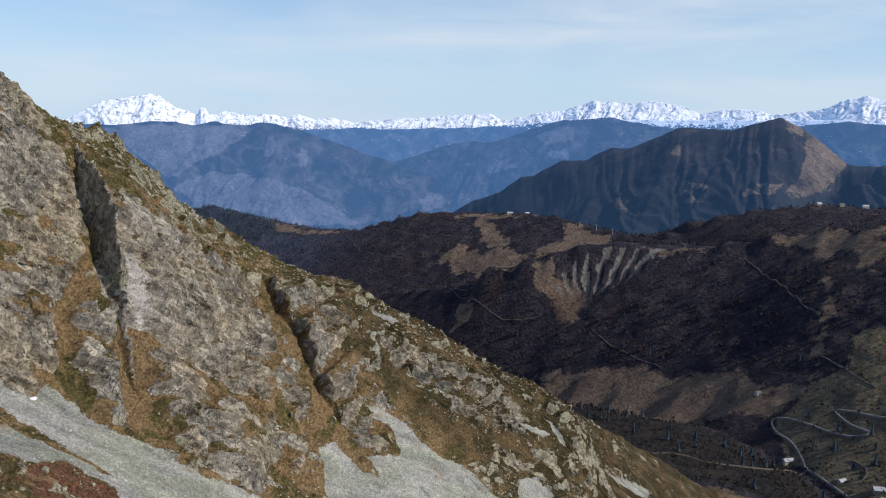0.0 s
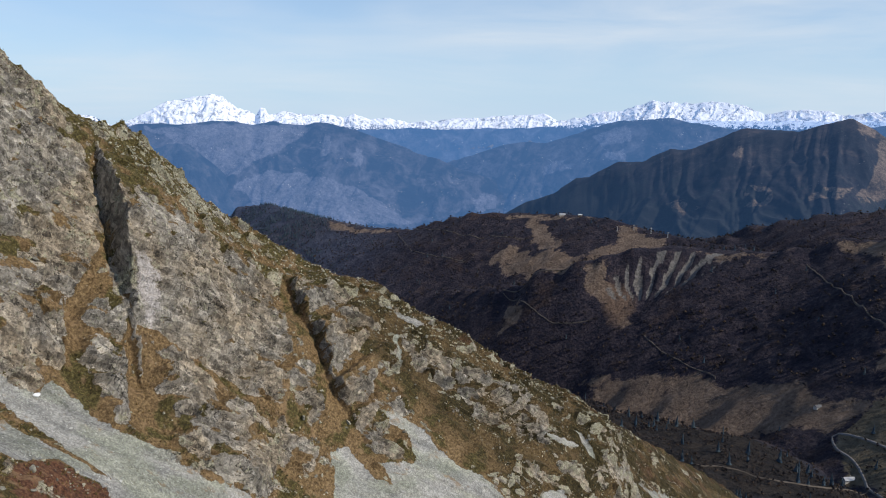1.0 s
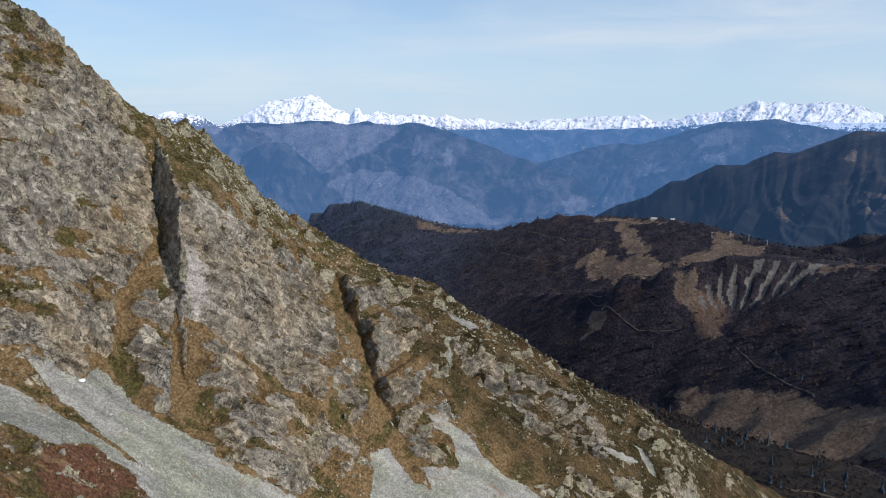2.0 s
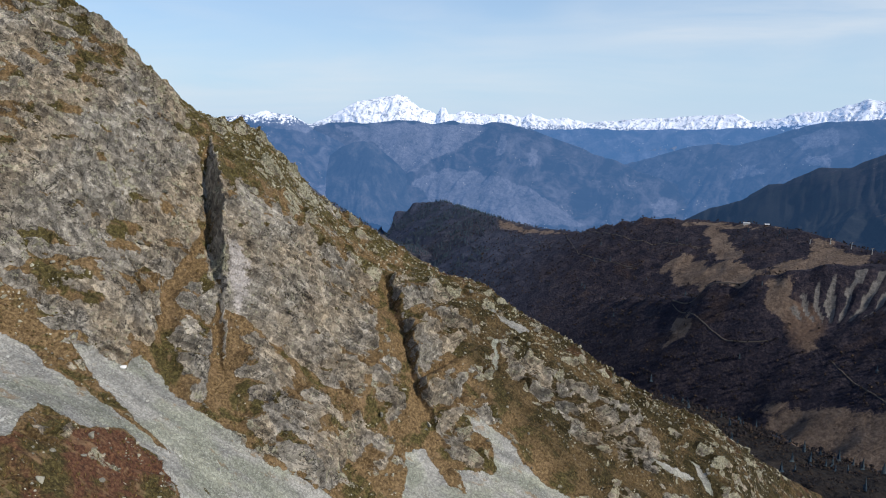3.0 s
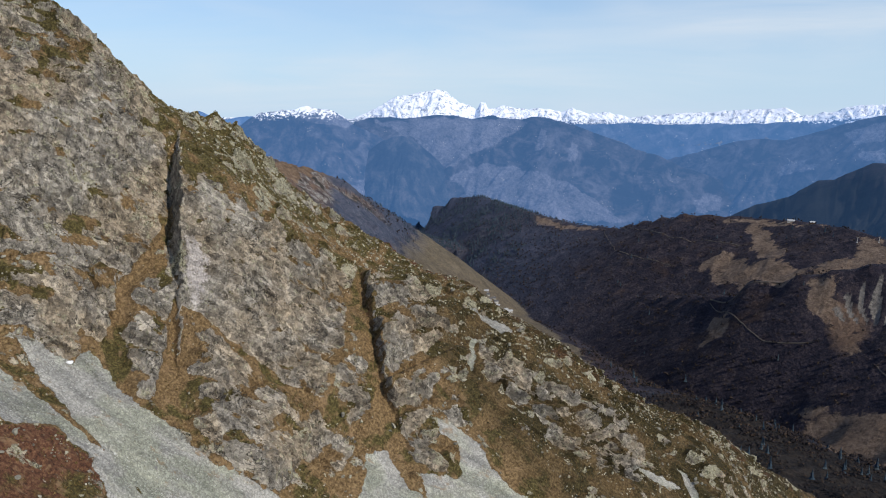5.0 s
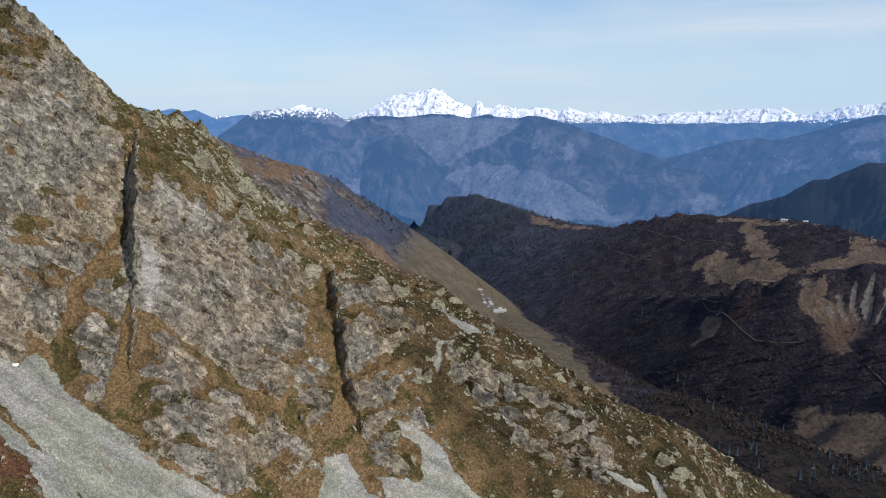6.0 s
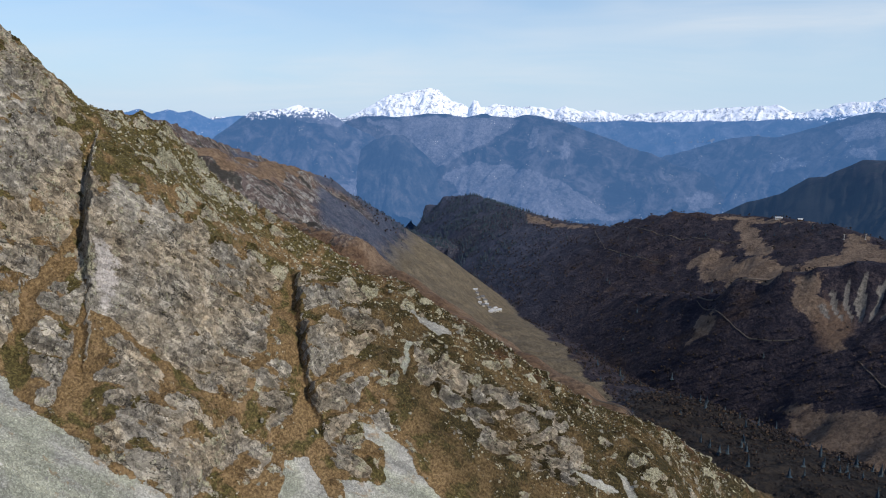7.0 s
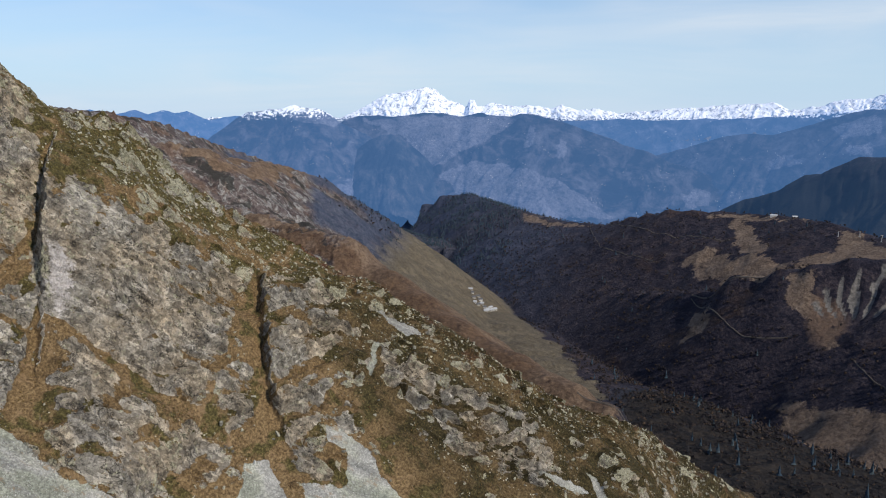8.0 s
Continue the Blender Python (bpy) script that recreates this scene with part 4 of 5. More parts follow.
RIGHT_PEAK = [(-102, 3998, -609), (31, 3949, -523), (192, 3895, -442), (346, 3834, -354), (516, 3713, -249), (757, 3569, -163), (946, 3420, -99), (1128, 3312, -27),
              (1339, 3178, -8), (1474, 3062, 21), (1547, 3026, -22), (1629, 2982, -92), (1710, 2936, -173), (1800, 2823, -151), (1971, 2518, -80)]
MASSIF = [(-2356, 3714, -249), (-2234, 3791, -122), (-2188, 3818, -76), (-2111, 3862, -55), (-1987, 3929, -47), (-1859, 3993, -46), (-1746, 4045,
    -27), (-1631, 4094, -40), (-1531, 4134, -50), (-1431, 4171, -31), (-1330, 4205, -41), (-1228, 4237, -54), (-1161, 4257, -32), (-1092, 4276, -42),
    (-990, 4302, -62), (-887, 4325, -88), (-784, 4346, -128), (-681, 4365, -164), (-544, 4385, -220), (-409, 4401, -251), (-274, 4413, -316), (-143,
    4420, -352), (-12, 4424, -400), (86, 4424, -452), (167, 4422, -504), (282, 4417, -607)]
KNOLL = [(-2208, 3477, -511), (-2092, 3549, -377), (-1975, 3618, -240), (-1916, 3650, -193), (-1856, 3682, -163), (-1797, 3712, -156), (-1751, 3734,
    -172), (-1706, 3756, -205), (-1644, 3784, -265), (-1551, 3825, -365), (-1422, 3876, -528)]
WEST_PEAK = [(-2836, 3126, -355), (-2760, 3195, -210), (-2723, 3227, -172), (-2660, 3280, -117), (-2584, 3342, -46), (-2558, 3362, -29), (-2481, 3421,
    -19), (-2401, 3478, -9), (-2347, 3516, 14), (-2293, 3553, -2), (-2223, 3598, -12), (-2168, 3632, -48), (-2125, 3658, -88), (-2053, 3700, -125),
    (-1964, 3749, -173), (-1859, 3804, -262), (-1703, 3878, -407), (-1509, 3960, -654)]
WEST_FAR = [(-3600, 2998, -53), (-3520, 3092, -17), (-3461, 3159, -54), (-3408, 3218, -37), (-3352, 3277, -23), (-3304, 3327, -47), (-3238, 3393,
    -19), (-3191, 3437, -40), (-3141, 3484, -26), (-3092, 3528, -58), (-3042, 3572, -86), (-2976, 3629, -65), (-2907, 3685, -54), (-2824, 3751, -61)]
EAST_SLOPE = [(-681, 4527, -467), (-587, 4541, -354), (-513, 4550, -313), (-382, 4564, -297), (-194, 4578, -236), (-6, 4584, -175), (144, 4583, -144),
    (294, 4577, -149), (423, 4568, -111), (551, 4555, -65), (677, 4539, -16), (802, 4520, 0), (925, 4497, 8), (1047, 4471, 20), (1185, 4438, -7),
    (1320, 4401, -37), (1451, 4360, -46), (1639, 4295, -43), (2041, 4122, -30), (2171, 4055, -14), (2294, 3988, 13), (2451, 3894, -10), (2613, 3789,
    -17)]
BACK_SLOPE = [(-1790, 4375, -85), (-1504, 4484, -70), (-1344, 4537, -55), (-1172, 4586, -79), (-884, 4653, -81), (-660, 4692, -68), (-356, 4727, -73),
    (-124, 4741, -63), (147, 4743, -57), (340, 4734, -47), (531, 4718, -26), (718, 4695, -1), (1155, 4610, 7), (1816, 4397, 14), (2534, 4031, 15)]
SNOW_WEST = [(-3752, 3120, -52), (-3497, 3408, -63), (-3198, 3695, -75), (-2945, 3904, -64), (-2625, 4130, -82), (-2453, 4237, -69), (-2357, 4292,
    -22), (-2270, 4340, 37), (-2183, 4385, 88), (-2112, 4420, 100), (-2023, 4463, 117), (-1969, 4488, 136), (-1915, 4512, 145), (-1868, 4532, 130),
    (-1842, 4543, 87), (-1787, 4565, 57), (-1731, 4587, 34), (-1676, 4609, 12), (-1647, 4619, 58), (-1617, 4630, 59), (-1601, 4636, 12)]
SNOW_EAST = [(-1545, 4655, 17), (-1490, 4674, 33), (-1414, 4698, 25), (-1358, 4715, 10), (-1264, 4742, 15), (-1188, 4762, 12), (-1112, 4781, -7),
    (-1038, 4799, 21), (-982, 4811, 6), (-925, 4823, -13), (-813, 4844, -4), (-663, 4868, -33), (-481, 4891, -20), (-338, 4904, -3), (-209, 4913, 1),
    (-9, 4919, 19), (151, 4918, 28), (311, 4912, 34), (391, 4906, -9), (549, 4892, 16), (684, 4876, 57), (819, 4857, 62), (894, 4844, 97), (1006,
    4823, 132), (1192, 4782, 118), (1406, 4724, 126), (1581, 4670, 93), (1685, 4634, 46), (1814, 4586, 72), (1972, 4522, 77), (2096, 4467, 42), (2211,
    4411, 60), (2348, 4341, 82), (2424, 4299, 130), (2525, 4242, 160), (2616, 4186, 136), (2796, 4070, 63)]
# open ground on the far slopes: outlines in degrees, bearing and elevation from the middle of the flight
MASSIF_OPEN = [[(-29.3, -0.9), (-23.7, -0.6), (-15.8, -0.6), (-17.2, -1.7), (-19.0, -2.7), (-21.8, -4.3), (-23.2, -5.0), (-24.6, -5.0), (-24.4, -3.6),
    (-25.6, -2.4), (-26.9, -1.8)], [(-22.7, -5.4), (-19.4, -4.2), (-15.7, -4.9), (-12.8, -5.7), (-10.5, -7.0), (-8.1, -8.8), (-14.1, -9.0), (-17.9,
    -8.2), (-20.8, -7.1)], [(-15.3, -1.4), (-14.6, -1.5), (-15.0, -3.0), (-15.7, -3.5)], [(-12.8, -2.5), (-12.1, -2.6), (-12.5, -4.1), (-12.9, -4.1)],
    [(-2.8, -6.7), (-1.8, -6.0), (-0.8, -6.4), (-1.1, -7.5), (-2.5, -7.6)]]
PEAK_OPEN = [[(18.3, -6.0), (18.8, -4.9), (19.8, -4.5), (20.6, -5.7), (19.8, -6.5), (18.5, -6.5)], [(12.4, -6.5), (14.3, -6.2), (15.7, -6.7), (14.1,
    -7.4)], [(7.6, -7.4), (9.3, -6.4), (11.3, -5.6), (10.2, -6.4), (8.8, -7.6)], [(22.8, -5.4), (24.4, -4.6), (25.7, -4.6), (24.8, -5.5), (23.0,
    -5.8)], [(25.4, 0.4), (27.4, -0.6), (29.8, -2.7), (29.0, -5.0), (26.4, -5.7), (26.0, -5.2), (27.1, -3.0), (26.8, -1.6), (25.7, -0.8)], [(17.2,
    -3.4), (17.8, -2.2), (18.3, -1.1), (18.0, -3.1)]]
EAST_OPEN = [[(2.4, -4.3), (4.2, -3.4), (5.7, -3.5), (5.0, -4.0), (2.8, -4.5)], [(6.6, -1.3), (8.9, -0.4), (9.7, -0.3), (9.9, -1.6), (7.7, -2.0)],
    [(8.1, -2.6), (9.5, -2.4), (9.2, -3.4), (8.5, -3.2)]]
WEST_OPEN = [[(-35.3, -0.4), (-33.8, 0.0), (-32.0, -0.3), (-30.6, -1.1), (-31.1, -1.6), (-32.9, -1.4), (-34.2, -1.2)], [(-31.2, -6.4), (-29.3, -5.5),
    (-28.4, -7.1), (-26.5, -9.2), (-28.4, -8.7), (-30.3, -7.3)]]

# blue emission that stands in for the haze over the far ranges
HAZE_GLOW = (0.158, 0.405, 0.93)
peak = range_mesh("backdrop_peak", RIGHT_PEAK, 0.55, 1300, 200, 460, 160, 71, jagged=0.05, relief=0.20, rugged=0.12, clearings=PEAK_OPEN)
peak.data.materials.append(far_material("far_heath", (0.010, 0.012, 0.017), (0.022, 0.021, 0.026), (0.060, 0.048, 0.045), 0.009, (HAZE_GLOW, 0.07), None, 0.2, -260, (0.12, 0.090, 0.070)))
tagged(peak, "dark pyramid peak with bare ridge and wooded foot", "mountain", kind="structure")
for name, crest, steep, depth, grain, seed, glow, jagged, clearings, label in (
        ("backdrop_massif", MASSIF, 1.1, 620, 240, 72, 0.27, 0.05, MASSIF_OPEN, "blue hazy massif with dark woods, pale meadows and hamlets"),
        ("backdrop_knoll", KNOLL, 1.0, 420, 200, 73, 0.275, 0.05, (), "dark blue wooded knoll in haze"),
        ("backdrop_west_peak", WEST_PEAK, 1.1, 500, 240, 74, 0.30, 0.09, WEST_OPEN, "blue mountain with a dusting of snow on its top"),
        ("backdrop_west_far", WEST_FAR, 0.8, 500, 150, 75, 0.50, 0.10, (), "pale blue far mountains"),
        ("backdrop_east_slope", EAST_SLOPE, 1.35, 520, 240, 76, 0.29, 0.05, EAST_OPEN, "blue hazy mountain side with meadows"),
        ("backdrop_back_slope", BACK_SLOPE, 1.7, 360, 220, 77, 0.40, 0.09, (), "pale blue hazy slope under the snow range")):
    ob = range_mesh(name, crest, steep, depth, grain, 360, 96, seed, jagged=jagged, relief=0.16 if name == "backdrop_back_slope" else 0.26, rugged=0.2, clearings=clearings)
    snow = {"backdrop_west_peak": (-60, 45, 6.0), "backdrop_west_far": (-20, 60, 5.0), "backdrop_back_slope": (-45, 30, 7.0), "backdrop_massif": (5, 30, 9.0), "backdrop_east_slope": (25, 30, 8.0)}.get(name)
    wooded = name == "backdrop_knoll"
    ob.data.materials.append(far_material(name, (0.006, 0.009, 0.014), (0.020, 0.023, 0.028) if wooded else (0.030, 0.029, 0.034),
                                          (0.06, 0.055, 0.06) if wooded else (0.072, 0.072, 0.088), 0.0085, (HAZE_GLOW, glow), snow, 0.0 if wooded else 0.7))
    tagged(ob, label, "mountain", kind="structure")
snows = range_mesh("backdrop_snow_range", SNOW_WEST + SNOW_EAST, 0.8, 260, 80, 1200, 60, 78, 40, 0.18, 0.42, 0.5, (), 0.02)
# the rock tones are pale blue as well, as part of the haze
snows.data.materials.append(far_material("snow_and_rock", (0.075, 0.085, 0.11), (0.09, 0.10, 0.125), (0.11, 0.12, 0.14), 0.012, (HAZE_GLOW, 0.25), (-90, 30, 9.0)))
tagged(snows, "snow covered alpine range with a white summit", "mountain range", kind="structure")


# ---- roads and tracks ----
def drape(x, y, lift=0.0):
    h = ground_height(np.array([float(x)]), np.array([float(y)]))[0][0]
    return Vector((x, y, h + lift))


def smooth_line(points, step):
    """Points along a rounded line through plan points."""
    out = []
    n = len(points)
    for i in range(n - 1):
        p0, p1, p2, p3 = (Vector(points[min(max(k, 0), n - 1)]) for k in (i - 1, i, i + 1, i + 2))
        parts = max(2, int((p2 - p1).length / step))
        for k in range(parts):
            t = k / parts
            out.append(0.5 * (2 * p1 + (p2 - p0) * t + (2 * p0 - 5 * p1 + 4 * p2 - p3) * t * t + (3 * p1 - p0 - 3 * p2 + p3) * t ** 3))
    out.append(Vector(points[-1]))
    return out


def way_strip(name, points, width, mat, label, lift=0.7):
    line = smooth_line([(x, y, 0) for x, y in points], 9)
    xs = []
    for i, p in enumerate(line):
        d = line[min(i + 1, len(line) - 1)] - line[max(i - 1, 0)]
        side = Vector((d.y, -d.x, 0)).normalized() * width / 2
        xs.append([p - side * 1.4, p - side, p + side, p + side * 1.4])
    gx = np.array([[q.x for q in row] for row in xs])
    gy = np.array([[q.y for q in row] for row in xs])
    gz = ground_height(gx, gy)[0] + lift + np.array([-1.5, 0.7, 0.7, -1.5])
    ob = sheet(name, gx, gy, gz)
    ob.data.materials.append(mat)
    return tagged(ob, label, "road", kind="structure")


def plain(name, dark, light, scale, rough=0.9, depth=0.05):
    m, t = material(name)
    at = coords(t)
    n = calc(t, "ADD", calc(t, "MULTIPLY", noise_tex(t, at, scale, 6, 0.65), 0.6), calc(t, "MULTIPLY", noise_tex(t, at, scale * 7, 4, 0.7), 0.4))
    return finish(m, t, ramp(t, n, (0.35, dark), (0.65, light)), rough, n, depth, 0.6)


ASPHALT = plain("pale_asphalt", (0.12, 0.115, 0.11), (0.20, 0.19, 0.18), 0.08)
GRAVEL = plain("gravel_track", (0.07, 0.058, 0.048), (0.13, 0.11, 0.09), 0.1)
way_strip("road_valley", [(560, 760), (541, 795), (518, 852), (514, 810), (518, 778), (505, 785), (488, 829), (477, 891), (462, 905), (453, 865), (452, 821),
                          (445, 785), (437, 760), (439, 730), (444, 693), (450, 640), (470, 560)], 2.0, ASPHALT, "pale winding asphalt road in the valley")
way_strip("road_lane", [(444, 712), (468, 705), (480, 720), (477, 742)], 1.8, GRAVEL, "narrow gravel lane beside a thicket", 0.6)
for k, (points, width) in enumerate((
        ([(-351, 2617), (-250, 2420), (-135, 2233), (13, 2110), (93, 2041)], 6), ([(-398, 2632), (-304, 2277), (-227, 2167), (-101, 2045)], 5),
        ([(20, 1700), (57, 1675), (119, 1649), (141, 1641), (171, 1630)], 6), ([(20, 1690), (107, 1528), (156, 1482), (213, 1462)], 4),
        ([(304, 1369), (348, 1263), (386, 1192), (389, 1168)], 4), ([(611, 1377), (611, 1274), (605, 1110), (604, 1061)], 4),
        ([(563, 978), (568, 929), (570, 856)], 4), ([(231, 727), (275, 727), (304, 712), (365, 721), (437, 760)], 4),
        ([(-60, 790), (0, 768), (60, 740), (130, 700)], 3))):
    way_strip("road_track_%d" % (k + 1), points, 0.32 * width, GRAVEL, "pale gravel track across the hillside", 0.5)


# ---- joined scatter of small things ----
def scatter(name, shapes, places, sizes, mats, label, category, tilt=0.5, up=(0, 0, 1), squash=(0.7, 1.1), seed=1):
    """Many small shapes in one mesh; each shape is (points, faces)."""
    rng = np.random.default_rng(seed)
    verts, faces, base = [], [], 0
    for place, size in zip(places, sizes):
        pts, fs = shapes[int(rng.integers(len(shapes)))]
        q = Euler((rng.normal() * tilt, rng.normal() * tilt, rng.random() * 6.283)).to_matrix()
        s = np.array([rng.uniform(0.8, 1.25), rng.uniform(0.8, 1.25), rng.uniform(*squash)]) * size
        verts.append((pts * s) @ np.array(q).T + np.array(place))
        faces += [tuple(base + i for i in f) for f in fs]
        base += len(pts)
    me = bpy.data.meshes.new(name)
    me.from_pydata(np.vstack(verts).tolist(), [], faces)
    ob = new(name, me)
    me.materials.append(mats)
    return tagged(ob, label, category, kind="stuff")


def stone_shape(seed, level=1):
    """A broken stone: an icosphere knocked flat on some sides."""
    rng = np.random.default_rng(seed)
    bm = bmesh.new()
    bmesh.ops.create_icosphere(bm, subdivisions=level, radius=0.5)
    cuts = [(Vector(rng.normal(size=3)).normalized(), rng.uniform(0.16, 0.36)) for _ in range(8)]
    for v in bm.verts:
        for n, d in cuts:
            over = v.co.dot(n) - d
            if over > 0:
                v.co -= n * over
        v.co *= 1 + rng.normal() * 0.05
    bm.verts.index_update()
    out = np.array([v.co[:] for v in bm.verts]), [tuple(v.index for v in f.verts) for f in bm.faces]
    bm.free()
    return out


def on_spur(u, v, sink=0.0):
    w = spur_w(u, v)
    x, y, z = spur_point(u + w[6], v, w[0] - sink)
    return np.stack([x, y, z], -1), w


def island_material(name, *tones, rough=0.9, grain=2.0, depth=0.1):
    m, t = material(name)
    g = t.nodes.new("ShaderNodeNewGeometry")
    n = noise_tex(t, coords(t), grain, 5, 0.7)
    f = calc(t, "ADD", calc(t, "MULTIPLY", g.outputs["Random Per Island"], 0.6), calc(t, "MULTIPLY", n, 0.4))
    stops = [(0.15 + 0.65 * i / (len(tones) - 1), c) for i, c in enumerate(tones)]
    return finish(m, t, ramp(t, f, *stops), rough, n, depth, 0.7)


STONE = island_material("loose_stone", (0.09, 0.08, 0.065), (0.18, 0.165, 0.13), (0.29, 0.27, 0.20), (0.42, 0.40, 0.30))
SCREE_STONE = island_material("scree_stone", (0.18, 0.175, 0.16), (0.28, 0.275, 0.25), (0.36, 0.355, 0.32), (0.50, 0.49, 0.45))
TUFT = island_material("dry_tuft", (0.06, 0.035, 0.014), (0.13, 0.078, 0.03), (0.22, 0.145, 0.06), (0.09, 0.08, 0.025))
SHRUB = island_material("low_shrub", (0.022, 0.022, 0.008), (0.055, 0.05, 0.016), (0.10, 0.085, 0.028), (0.085, 0.04, 0.018))

rng = np.random.default_rng(5)
small = [stone_shape(k) for k in range(8)]
n = 60000
u, v = rng.uniform(-150, 30, n), rng.uniform(-130, 60, n)
keep = spur_masks(u, v)[1] > rng.uniform(0.35, 0.9, n)
u, v = u[keep][:9000], v[keep][:9000]
size = 0.22 + 0.28 * rng.random(len(u)) ** 2 + 1.3 * (rng.random(len(u)) > 0.985) * rng.random(len(u))
scatter("scree_stones", small, on_spur(u, v)[0], size, SCREE_STONE, "grey broken stones lying loose on the scree", "stones", 0.6)

n = 60000
u, v = rng.uniform(-150, 190, n), rng.uniform(-170, 110, n)
rock, scree, red, clean = spur_masks(u, v)
dense = smooth(fbm(u / 16, v / 16, 3, 15) + 0.02, 0.0, 0.25)
keep = (rock < 0.35) & (scree < 0.3) & (clean < 0.6) & (u < table(v, *CREST) + 12) & (rng.random(n) < 0.03 + 0.5 * dense + 0.75 * smooth(u - table(v, *CREST), -45, -8))
u, v = u[keep][:8000], v[keep][:8000]
size = 0.30 + 1.4 * rng.random(len(u)) ** 3
scatter("loose_rocks", small, on_spur(u, v)[0], size, STONE, "pale weathered rocks strewn over the turf", "rocks", 0.5)

tuft_shape = []
for k in range(5):
    r = np.random.default_rng(40 + k)
    pts, fs = [], []
    for b in range(5):
        a = r.random() * 6.283
        d, s = np.array([math.cos(a), math.sin(a), 0]), np.array([-math.sin(a), math.cos(a), 0])
        i = len(pts)
        pts += [d * 0.05 + s * 0.16, d * 0.05 - s * 0.16, d * r.uniform(0.3, 0.55) + np.array([0, 0, r.uniform(0.5, 0.9)])]
        fs.append((i, i + 1, i + 2))
    tuft_shape.append((np.array(pts), fs))
n = 70000
u, v = rng.uniform(-150, 170, n), rng.uniform(-150, 130, n)
rock, scree, red, clean = spur_masks(u, v)
keep = (scree < 0.2) & (u < table(v, *CREST) + 8) & (rng.random(n) < np.where(rock > 0.4, 0.04, 0.8))
u, v = u[keep][:18000], v[keep][:18000]
scatter("grass_tufts", tuft_shape, on_spur(u, v, 0.05)[0], 0.45 + 0.5 * rng.random(len(u)), TUFT, "dry brown and olive grass tufts on the slope", "grass", 0.25)

bush_shape = [(np.vstack([p * s + o for p, s, o in zip([stone_shape(90 + 7 * k + i)[0] for i in range(4)], (1.0, 0.8, 0.7, 0.6),
                                                     np.random.default_rng(k).normal(size=(4, 3)) * np.array([0.5, 0.5, 0.1]))]),
               [tuple(12 * i + j for j in f) for i in range(4) for f in stone_shape(90)[1]]) for k in range(4)]
n = 9000
u, v = rng.uniform(-150, 170, n), rng.uniform(-150, 110, n)
rock, scree, red, clean = spur_masks(u, v)
clump = fbm(u / 22, v / 22, 3, 88)
keep = (scree < 0.1) & (u < table(v, *CREST) + 4) & (rng.random(n) < smooth(clump, 0.02, 0.2))
u, v = u[keep][:1500], v[keep][:1500]
scatter("low_shrubs", bush_shape, on_spur(u, v)[0], 0.45 + 0.55 * rng.random(len(u)), SHRUB, "low dark olive juniper and heather shrubs", "shrubs", 0.3, squash=(0.4, 0.7))


# ---- boulders that can be told apart ----
def part(name, bm, mat, parent=None, label=""):
    me = bpy.data.meshes.new(name)
    bm.to_mesh(me)
    bm.free()
    ob = new(name, me)
    me.materials.append(mat)
    ob.parent = parent
    if label:
        tagged(ob, label)
    return ob


def boulder_mesh(seed, mat):
    rng = np.random.default_rng(seed)
    bm = bmesh.new()
    bmesh.ops.create_icosphere(bm, subdivisions=2, radius=0.5)
    cuts = [(Vector(rng.normal(size=3)).normalized(), rng.uniform(0.17, 0.38)) for _ in range(11)]
    for v in bm.verts:
        for nrm, d in cuts:
            over = v.co.dot(nrm) - d
            if over > 0:
                v.co -= nrm * over
        v.co *= 1 + 0.06 * noise.noise(v.co * 4 + Vector((seed, 0, 0)))
    me = bpy.data.meshes.new("boulder")
    bm.to_mesh(me)
    bm.free()
    me.materials.append(mat)
    return me


def boulder_material():
    m, t = material("boulder_rock")
    at = coords(t)
    info = t.nodes.new("ShaderNodeObjectInfo")
    n = noise_tex(t, at, 3.0, 6, 0.7, 0.3)
    f = calc(t, "ADD", calc(t, "MULTIPLY", info.outputs["Random"], 0.35), calc(t, "MULTIPLY", n, 0.65))
    c = ramp(t, f, (0.25, (0.10, 0.092, 0.075)), (0.5, (0.22, 0.205, 0.165)), (0.75, (0.36, 0.34, 0.27)))
    c = mix(t, ramp(t, noise_tex(t, at, 6.0, 4, 0.7), (0.55, 0.0), (0.65, 0.6)), c, (0.33, 0.34, 0.22))
    return finish(m, t, c, 0.9, n, 0.15, 0.8)


BOULDER = boulder_material()
boulder_meshes = [boulder_mesh(100 + k, BOULDER) for k in range(9)]
n = 5200
u, v = rng.uniform(-140, 150, n), rng.uniform(-140, 95, n)
rock, scree, red, clean = spur_masks(u, v)
chance = 0.05 + 0.3 * smooth(fbm(u / 18, v / 18, 3, 97), 0.0, 0.2) + 0.1 * red
keep = (rock < 0.4) & (u < table(v, *CREST) + 2) & (rng.random(n) < chance * np.where(scree > 0.5, 0.25, 1.0))
u, v = u[keep][:260], v[keep][:260]
places, layers = on_spur(u, v)
for k in range(len(u)):
    ob = new("boulder", boulder_meshes[k % 9])
    s = 0.9 + 1.7 * rng.random() ** 2.2
    ob.location = places[k] + np.array([0, 0, 0.10 * s])
    ob.rotation_euler = (rng.normal() * 0.5, rng.normal() * 0.5, rng.random() * 6.283)
    ob.scale = (s * rng.uniform(0.9, 1.4), s, s * rng.uniform(0.6, 0.9))
    on = "half sunk in grey scree" if layers[2][k] > 0.5 else "half sunk in red heath" if layers[3][k] > 0.5 else "half sunk in dry brown turf"
    tagged(ob, "pale grey lichened boulder " + on, "boulder", "boulders on the slope")
WHITE = plain("white_quartz", (0.62, 0.61, 0.60), (0.82, 0.82, 0.81), 1.0)
ob = new("white_boulder", boulder_mesh(104, WHITE))
